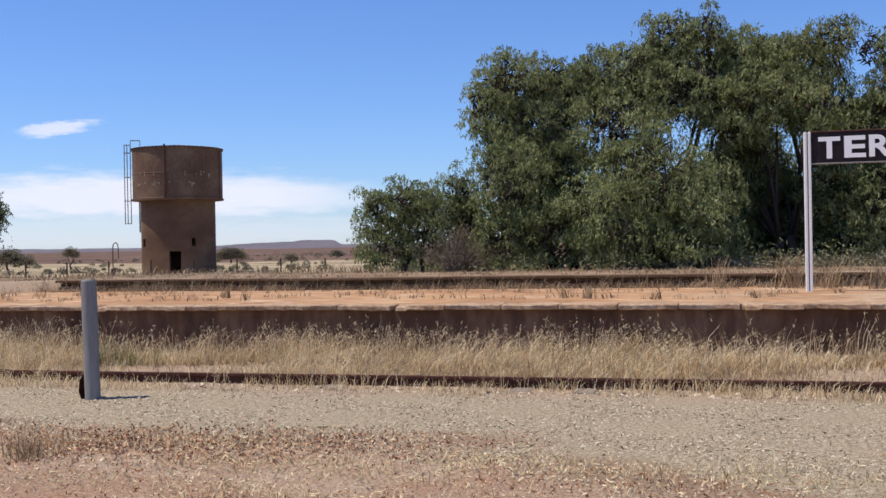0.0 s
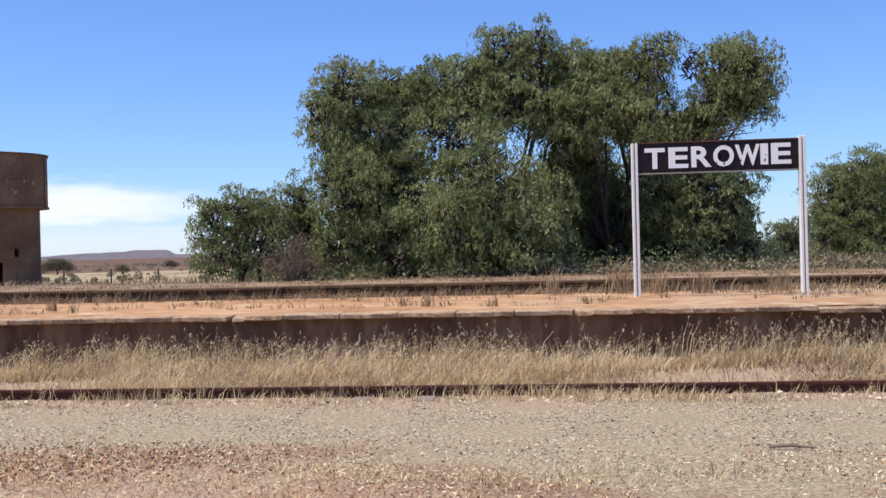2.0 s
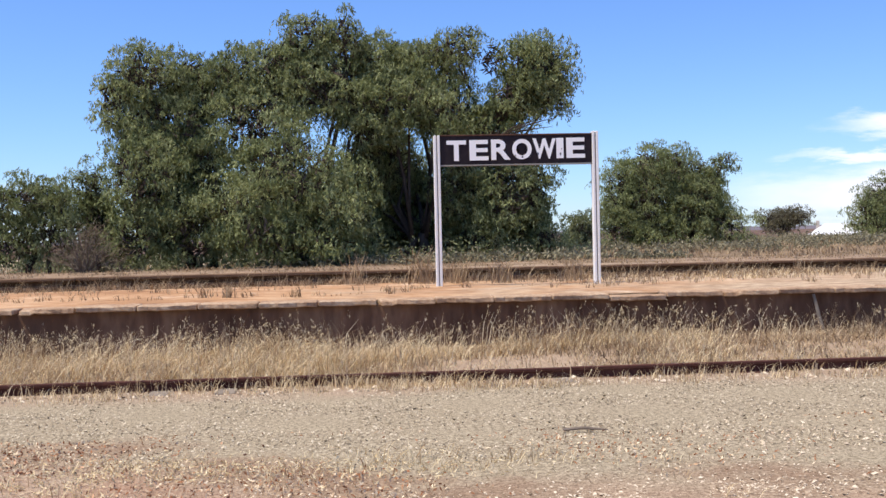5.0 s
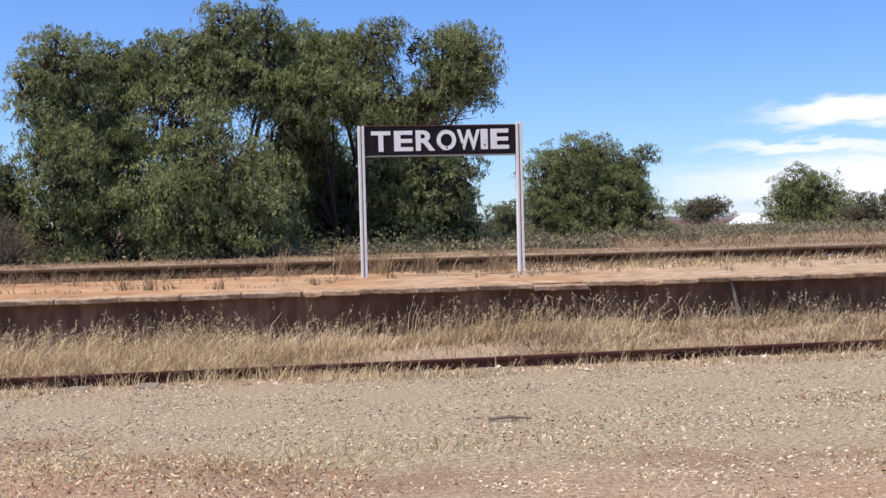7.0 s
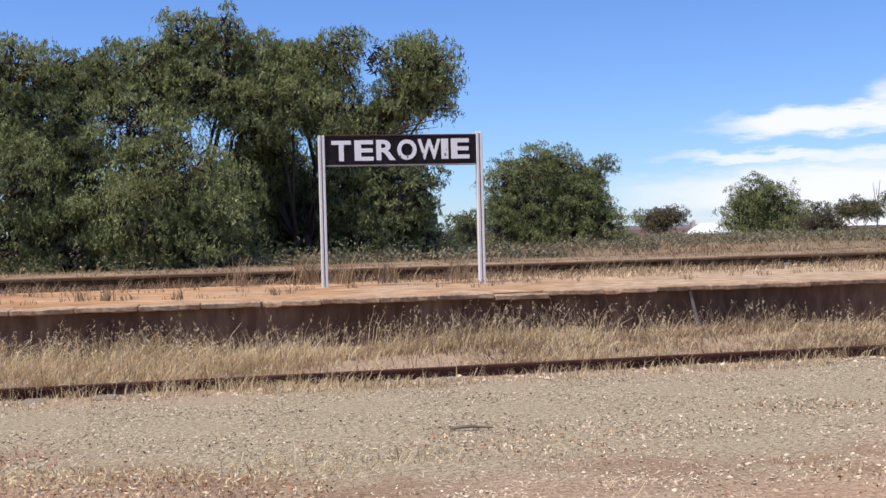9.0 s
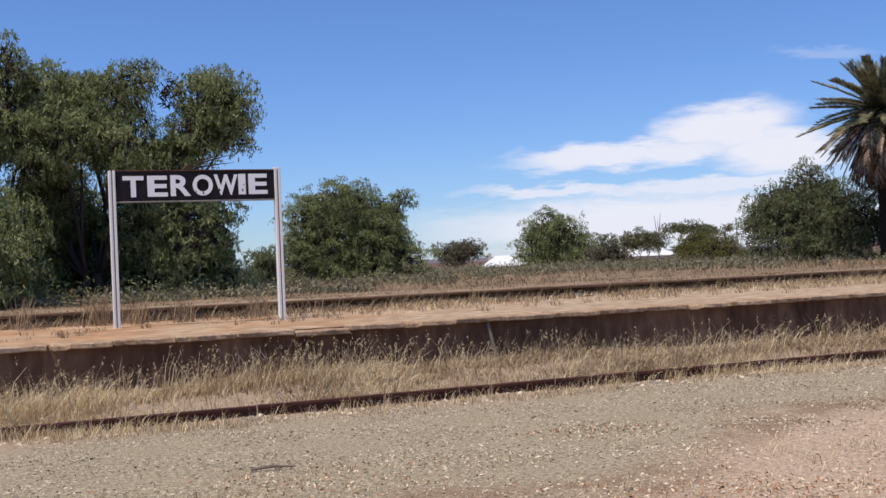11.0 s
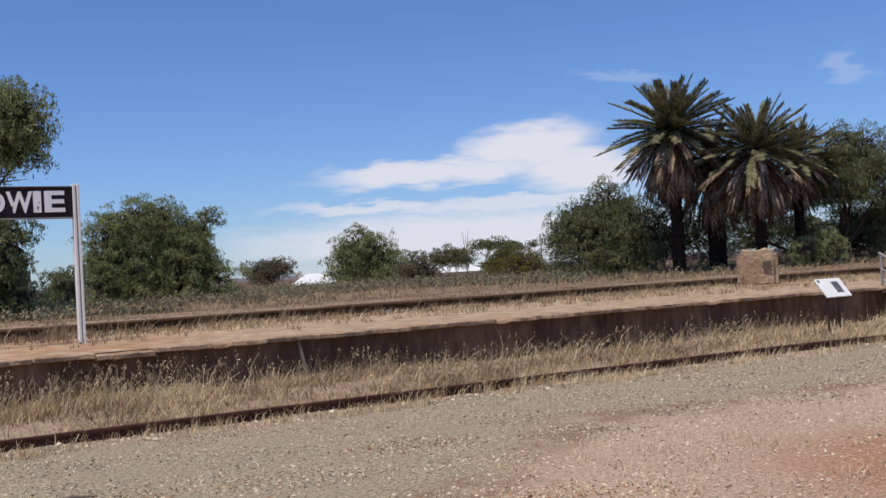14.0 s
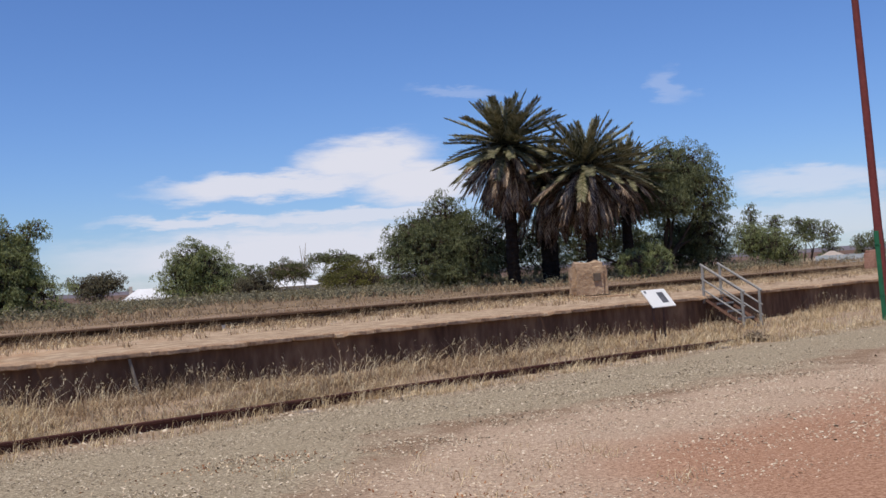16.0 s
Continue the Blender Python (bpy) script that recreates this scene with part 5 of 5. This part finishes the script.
# ---------------------------------------------------------------- dry grass
def grass(name, label, bases, height, width, lean, material, seeds=0.0, spread=0.08, per=14, wind=0.0):
    """Tufts of thin bent blades; seeds: share of blades that carry a pale seed head."""
    n = len(bases) * per
    c = np.repeat(bases, per, 0) + np.concatenate([rng.normal(size=(n, 2)) * spread, np.zeros((n, 1))], 1)
    tall = np.repeat(rng.uniform(0.55, 1.15, (len(bases), 1)), per, 0)
    h = height * tall * rng.uniform(0.5, 1.25, (n, 1))
    a = rng.uniform(0, math.tau, n)
    out = np.stack([np.cos(a) + wind, np.sin(a), 0 * a], -1)
    side = np.stack([-np.sin(a + 0.8), np.cos(a + 0.8), 0 * a], -1) * width * rng.uniform(0.6, 1.3, (n, 1))
    bend = lean * rng.uniform(0.2, 1.3, (n, 1)) * h
    up = np.array([0, 0, 1.0])
    mid = c + up * h * 0.55 + out * bend * 0.35
    tip = c + up * h * (1 - 0.25 * lean) + out * bend
    v = np.stack([c - side, c + side, mid + side * 0.8, mid - side * 0.8, tip + side * 0.25, tip - side * 0.25], 1).reshape(-1, 3)
    i = np.arange(n)[:, None] * 6
    f = np.concatenate([i + np.array([[0, 1, 2, 3]]), i + np.array([[3, 2, 4, 5]])])
    ob = single(name, sheet(name, v, f, material), None, label, "dry grass", kind="stuff")
    if seeds:
        t = tip[rng.uniform(size=n) < seeds]
        t = np.repeat(t, 5, 0) + rng.normal(size=(len(t) * 5, 3)) * np.array([0.010, 0.010, 0.035])
        single("seed_heads", leaf_mesh("seed_heads", t, 0.045, 0.008, 1.5, M_SEED), None, "pale seed heads above the dry grass", "dry grass", kind="stuff")
    return ob


def scatter(n, x0, x1, y0, y1, clump=0.0, z=None, power=1.0):
    x, y = rng.uniform(x0, x1, n * 3), y0 + (y1 - y0) * rng.uniform(0, 1, n * 3) ** power
    k = np.sin(x * 1.1 + 3 * np.sin(y * 1.7)) * np.sin(x * 0.43 + 1.3) + rng.normal(size=n * 3) * 0.6
    keep = np.argsort(-k + rng.uniform(0, 6 * (1 - clump), n * 3))[:n]
    x, y = x[keep], y[keep]
    return np.stack([x, y, ground_height(x, y) if z is None else np.full(n, z)], -1)


grass("grass_strip", "tall dry yellow grass between the rails and the platform", scatter(2700, -15, 4.5, 11.75, 13.95, 0.9), 0.175, 0.0045, 0.6, M_GRASS, 0.07, 0.08, 11, 0.3)
grass("grass_strip", "dull brown grass and dead weeds before the platform", scatter(2000, 3.0, 15, 11.75, 13.95, 0.9), 0.125, 0.0048, 0.8, M_GRASS_DULL, 0.03, 0.10, 11)
grass("grass_strip", "tall dry yellow grass along the platform further on", scatter(2200, 13, 60, 11.8, 13.95, 0.7), 0.18, 0.006, 0.6, M_GRASS, 0.05)
grass("grass_strip", "low brown stubble under the tall grass", scatter(1700, 2.5, 18, 11.8, 13.95, 0.3), 0.085, 0.006, 0.9, M_GRASS_DULL, 0.0, 0.11, 8)
grass("grass_strip", "low pale stubble under the tall grass", scatter(1500, -15, 3.5, 11.8, 13.95, 0.3), 0.085, 0.006, 0.9, M_GRASS_DULL, 0.0, 0.11, 8)
grass("grass_strip", "tall seeding grass against the platform wall", scatter(430, -15, 5, 13.1, 13.9, 0.8), 0.46, 0.0028, 0.5, M_GRASS, 0.35, 0.08, 8)
grass("grass_strip", "thin seeding grass against the platform wall further on", scatter(230, 5, 32, 13.1, 13.9, 0.85), 0.40, 0.003, 0.5, M_GRASS_DULL, 0.1, 0.08, 8)
grass("grass_strip", "tall leaning straw near the grey post", scatter(620, -15, 0.5, 11.7, 13.6, 0.8), 0.47, 0.0036, 0.8, M_GRASS, 0.25, 0.10, 9, 0.7)
grass("grass_strip", "scattered tall straws standing above the strip", scatter(230, -4, 14, 11.8, 13.4, 0.8), 0.42, 0.0034, 0.7, M_GRASS, 0.3, 0.10, 8, 0.5)
grass("green_tuft", "faded green tuft among the dry grass", np.array([(-7.9, 12.5, 0.1), (-7.7, 12.6, 0.1), (-7.5, 12.45, 0.1), (-7.3, 12.7, 0.1)]), 0.30, 0.004, 0.6, M_LEAF, 0.0, 0.12, 60)
grass("grass_verge", "short dry grass beside the near rail", scatter(1300, -15, 40, 10.95, 11.55, 0.6), 0.13, 0.0035, 0.7, M_GRASS, 0.0, 0.07, 10)
grass("grass_verge", "dry grass leaning over the near rail", scatter(1000, -15, 40, 11.4, 12.1, 0.7), 0.24, 0.0032, 0.8, M_GRASS, 0.05, 0.07, 10)
grass("deck_grass", "thin dry tufts along the back of the platform", scatter(1100, 3, 60, 15.6, 19.6, 0.75, DECK, 0.6), 0.13, 0.006, 0.6, M_GRASS_FAR, 0.0, 0.07, 10)
grass("deck_grass", "scattered low tufts on the bare deck", scatter(260, -16, 4, 15.2, 19.5, 0.6, DECK), 0.10, 0.006, 0.7, M_GRASS_FAR, 0.0, 0.06, 10)
grass("deck_grass", "dry grass along the platform's rear edge", scatter(1500, -20, 60, 19.0, 19.9, 0.3, DECK - 0.12), 0.26, 0.006, 0.6, M_GRASS_FAR, 0.0, 0.09, 9)
grass("deck_grass", "low yellow grass creeping over the platform deck", scatter(1500, 4, 45, 16.6, 19.6, 0.7, DECK, 0.7), 0.10, 0.006, 0.7, M_GRASS, 0.0, 0.10, 8)
grass("deck_tufts", "taller dry tufts about the sign posts", np.array([(1.62, 18.3, DECK), (1.75, 18.5, DECK), (1.15, 18.5, DECK), (1.02, 18.6, DECK), (2.35, 18.0, DECK), (2.45, 17.9, DECK), (3.75, 18.4, DECK), (3.68, 18.2, DECK), (-0.1, 18.6, DECK)]), 0.55, 0.006, 0.5, M_GRASS_FAR, 0.0, 0.09, 40)
grass("deck_tufts", "small brown tufts on the bare deck", np.array([(-1.86, 15.45, DECK), (-2.22, 15.6, DECK), (-1.88, 15.5, DECK), (-0.9, 15.2, DECK), (-7.2, 15.4, DECK), (-7.9, 16.2, DECK)]), 0.22, 0.006, 0.5, M_GRASS_FAR, 0.0, 0.045, 26)
grass("track_grass", "rough dry tufts against the second platform face", scatter(900, -18, 60, 25.3, 26.2, 0.7), 0.75, 0.008, 0.5, M_GRASS_FAR, 0.0, 0.12, 9)
grass("far_grass", "short bleached grass on top of the second platform", scatter(2600, -20, 60, 26.6, 32.0, 0.4, DECK - 0.01), 0.08, 0.010, 0.7, M_GRASS_FAR, 0.0, 0.12, 8)
grass("far_grass", "bleached grass beyond the line", scatter(2600, -45, 70, 32.0, 60.0, 0.3), 0.28, 0.018, 0.7, M_GRASS_FAR, 0.0, 0.25, 8)
grass("road_tufts", "low dead tufts in the stony ground by the road", scatter(130, -9, 7, 4.8, 7.9, 0.7), 0.10, 0.003, 0.9, M_GRASS, 0.0, 0.07, 14)
grass("road_tufts", "dead tuft of grass in the red gravel", np.array([(-5.15, 7.35, 0), (-5.3, 7.3, 0), (-5.2, 7.2, 0), (-5.45, 7.4, 0)]), 0.22, 0.003, 0.7, M_GRASS_FAR, 0.0, 0.09, 40)
scrub("rail_shrub", "small dark dry shrub at the end of the rail", 4, (16.95, 17.15), (11.42, 11.55), (0.12, 0.18), 120, M_DEAD)

# ---------------------------------------------------------------- stones and leaf litter
def stones(name, label, n, x0, x1, y0, y1, lo, hi, material, power=1.0, heap=False):
    x, y = rng.uniform(x0, x1, n), y0 + (y1 - y0) * rng.uniform(0, 1, n) ** power
    if heap:
        x = (x0 + x1) / 2 + rng.normal(size=n) * (x1 - x0) / 4 + 0.12 * np.sin(9 * y)
        y = (y0 + y1) / 2 + rng.normal(size=n) * (y1 - y0) / 4
    r = lo * (hi / lo) ** (rng.uniform(0, 1, n) ** 2.2)
    c = np.stack([x, y, ground_height(x, y) + r * 0.2], -1)
    a = rng.uniform(0, math.tau, n)
    e1 = np.stack([np.cos(a), np.sin(a), rng.normal(size=n) * 0.3], -1) * (r * rng.uniform(0.8, 1.5, n))[:, None]
    e2 = np.stack([-np.sin(a), np.cos(a), rng.normal(size=n) * 0.3], -1) * (r * rng.uniform(0.6, 1.1, n))[:, None]
    up = np.array([0, 0, 1.0]) * (r * rng.uniform(0.4, 0.8, n))[:, None]
    v = np.stack([c + e1, c + e2, c - e1, c - e2, c + up, c - up], 1).reshape(-1, 3)
    i = np.arange(n)[:, None] * 6
    f = np.concatenate([i + np.array([t]) for t in ((0, 1, 4), (1, 2, 4), (2, 3, 4), (3, 0, 4))])
    return single(name, sheet(name, v, f, material), None, label, "gravel", kind="stuff")


stones("gravel", "loose pale and brown stones over the road", 52000, -8, 14, 4.2, 11.4, 0.004, 0.012, M_PEBBLE)
stones("gravel", "loose pale stones along the road ahead", 9000, 8, 40, 5.0, 11.5, 0.008, 0.024, M_PEBBLE)
stones("gravel", "grey crushed stone packed on the road", 22000, -8, 14, 7.6, 11.2, 0.007, 0.017, M_ROADSTONE)
stones("ballast", "stony ballast beside the near rail", 6000, -15, 30, 11.1, 12.0, 0.010, 0.035, M_PEBBLE)
stones("gravel", "pale crushed stone spread on the bare ground", 2600, 1.3, 2.6, 6.1, 6.7, 0.004, 0.016, M_PALESTONE, 1.0, True)
stones("gravel", "pale stones strewn over the red dirt by the road", 5200, 2.5, 13, 4.6, 8.6, 0.006, 0.020, M_PALESTONE)
p_ = rng.normal(size=(2600, 2)) * np.array([1.15, 0.42]) + np.array([-4.4, 7.95])
single("leaf_litter", leaf_mesh("leaf_litter", np.concatenate([p_, ground_height(p_[:, 0], p_[:, 1])[:, None] + 0.012], 1), 0.045, 0.018, 0.0, M_RUSTLEAF), None, "patch of rust-red fallen leaves", "leaf litter", kind="stuff")
m = 34000
lx_, ly_ = rng.uniform(-7.5, 6, m), 4.3 + 4.6 * rng.uniform(0, 1, m)
keep = (np.sin(lx_ * 1.3 + 2) * np.sin(ly_ * 2.1 + lx_ * 0.4) + rng.normal(size=m) * 0.5) > 0.25 + 0.5 * (lx_ > 0.5)
c = np.stack([lx_, ly_, ground_height(lx_, ly_) + 0.012], -1)[keep]
single("leaf_litter", leaf_mesh("leaf_litter", c, 0.038, 0.013, 0.0, M_LITTER), None, "rust-coloured dry leaf litter on the ground", "leaf litter", kind="stuff")

m = 4200
heaps = np.array([(-3.9, 8.1), (-5.2, 7.9), (-1.6, 7.7), (-1.15, 7.5), (-3.6, 7.3), (-2.4, 7.2), (-6.0, 7.2), (0.2, 7.4), (-4.6, 6.6), (-2.9, 6.4)])
p_ = heaps[rng.integers(0, len(heaps), m)] + rng.normal(size=(m, 2)) * np.array([0.55, 0.24])
single("straw_litter", leaf_mesh("straw_litter", np.concatenate([p_, ground_height(p_[:, 0], p_[:, 1])[:, None] + 0.014], 1), 0.06, 0.010, 0.0, M_SEED), None, "cream straw and dead stalks strewn on red dirt", "leaf litter", kind="stuff")
q_ = np.concatenate([heaps[rng.integers(0, len(heaps), 18)] + rng.normal(size=(18, 2)) * np.array([0.45, 0.16]), np.zeros((18, 1))], 1)
q_[:, 2] = ground_height(q_[:, 0], q_[:, 1])
grass("road_tufts", "flattened straw tufts beside the gravel road", q_, 0.15, 0.0035, 1.0, M_GRASS, 0.0, 0.09, 26)

# ---------------------------------------------------------------- near track
def rail_mesh(length):
    prof = ((-0.065, 0.0), (0.065, 0.0), (0.065, 0.012), (0.014, 0.03), (0.010, 0.10), (0.034, 0.112), (0.034, 0.138), (0.026, 0.145), (-0.026, 0.145), (-0.034, 0.138), (-0.034, 0.112), (-0.010, 0.10), (-0.014, 0.03), (-0.065, 0.012))
    bm = bmesh.new()
    a = [bm.verts.new((0, y, z)) for y, z in prof]
    b = [bm.verts.new((length, y, z)) for y, z in prof]
    for k in range(len(prof)):
        bm.faces.new((a[k], a[(k + 1) % len(prof)], b[(k + 1) % len(prof)], b[k]))
    bm.faces.new(a[::-1])
    bm.faces.new(b)
    return mesh_of("rail", bm, M_RAIL)


track = thing("railway_track", "disused rusty railway track sunk in dry grass", "railway track", (0, 11.66, 0.0))
long_rail = rail_mesh(10.95)
for k in range(-4, 7):
    for y, z in ((0.0, -0.02), (1.6, -0.05)):
        if k > 0 and y == 0.0:
            continue
        ob = part("rail", long_rail, None, track)
        ob.location = (k * 10.97 + 2.3, y, z + 0.004 * math.sin(k * 2.0))
last_rail = part("rail", rail_mesh(4.4), None, track, "last rail, buried at its end")
last_rail.matrix_basis = pose(13.29, 0.0, -0.02, 0, 0.6, 0)
bm = bmesh.new()
box(bm, (-0.11, -0.35, -0.14), (0.11, 1.95, 0.0), 0.01)
sleeper_mesh = mesh_of("sleeper", bm, M_SLEEPER)
for k in range(-60, 90):
    ob = part("sleeper", sleeper_mesh, None, track)
    ob.matrix_basis = pose(k * 0.72 + rng.uniform(-0.03, 0.03), 0, rng.uniform(-0.02, 0.015), 0, 0, rng.uniform(-1, 1))

# ---------------------------------------------------------------- coping stones along the front platform
variants = []
for k in range(5):
    bm = bmesh.new()
    box(bm, (0.006, -0.0, -0.068), (0.762, 0.46, 0.0), 0.012)
    bmesh.ops.subdivide_edges(bm, edges=[e for e in bm.edges if abs(e.verts[0].co.x - e.verts[1].co.x) > 0.5], cuts=5)
    for v in bm.verts:
        v.co += Vector((0, min(0.02, max(-0.012, noise.noise(v.co * 5 + Vector((k * 7, 0, 0))) * 0.05)), noise.noise(v.co * 7 + Vector((0, k * 5, 0))) * 0.013))
    if k == 4:
        for v in bm.verts:
            if v.co.x < 0.2 and v.co.y < 0.1:
                v.co += Vector((0.05, 0.07, -0.02))
    variants.append(mesh_of("coping_stone", bm, M_COPING))
for k in range(-60, 112):
    ob = part("coping_stone", variants[(k * 7) % 4 if k % 6 else 4], None, platform_front)
    drop = 0.0 if k != 4 else -0.03
    ob.matrix_basis = pose(k * 0.77 + 0.22, FRONT + rng.uniform(-0.006, 0.006), DECK + rng.uniform(-0.004, 0.004) + drop, rng.uniform(-0.6, 0.6), rng.uniform(-0.2, 0.2), rng.uniform(-0.2, 0.2))
bm = bmesh.new()
pipe(bm, [(6.10, FRONT + 0.05, DECK - 0.08), (6.16, FRONT + 0.02, 0.4), (6.26, FRONT - 0.06, -0.1)], [0.022, 0.026, 0.034], 6)
part("strut", bm, M_SLEEPER, platform_front, "pale leaning strut against the wall")
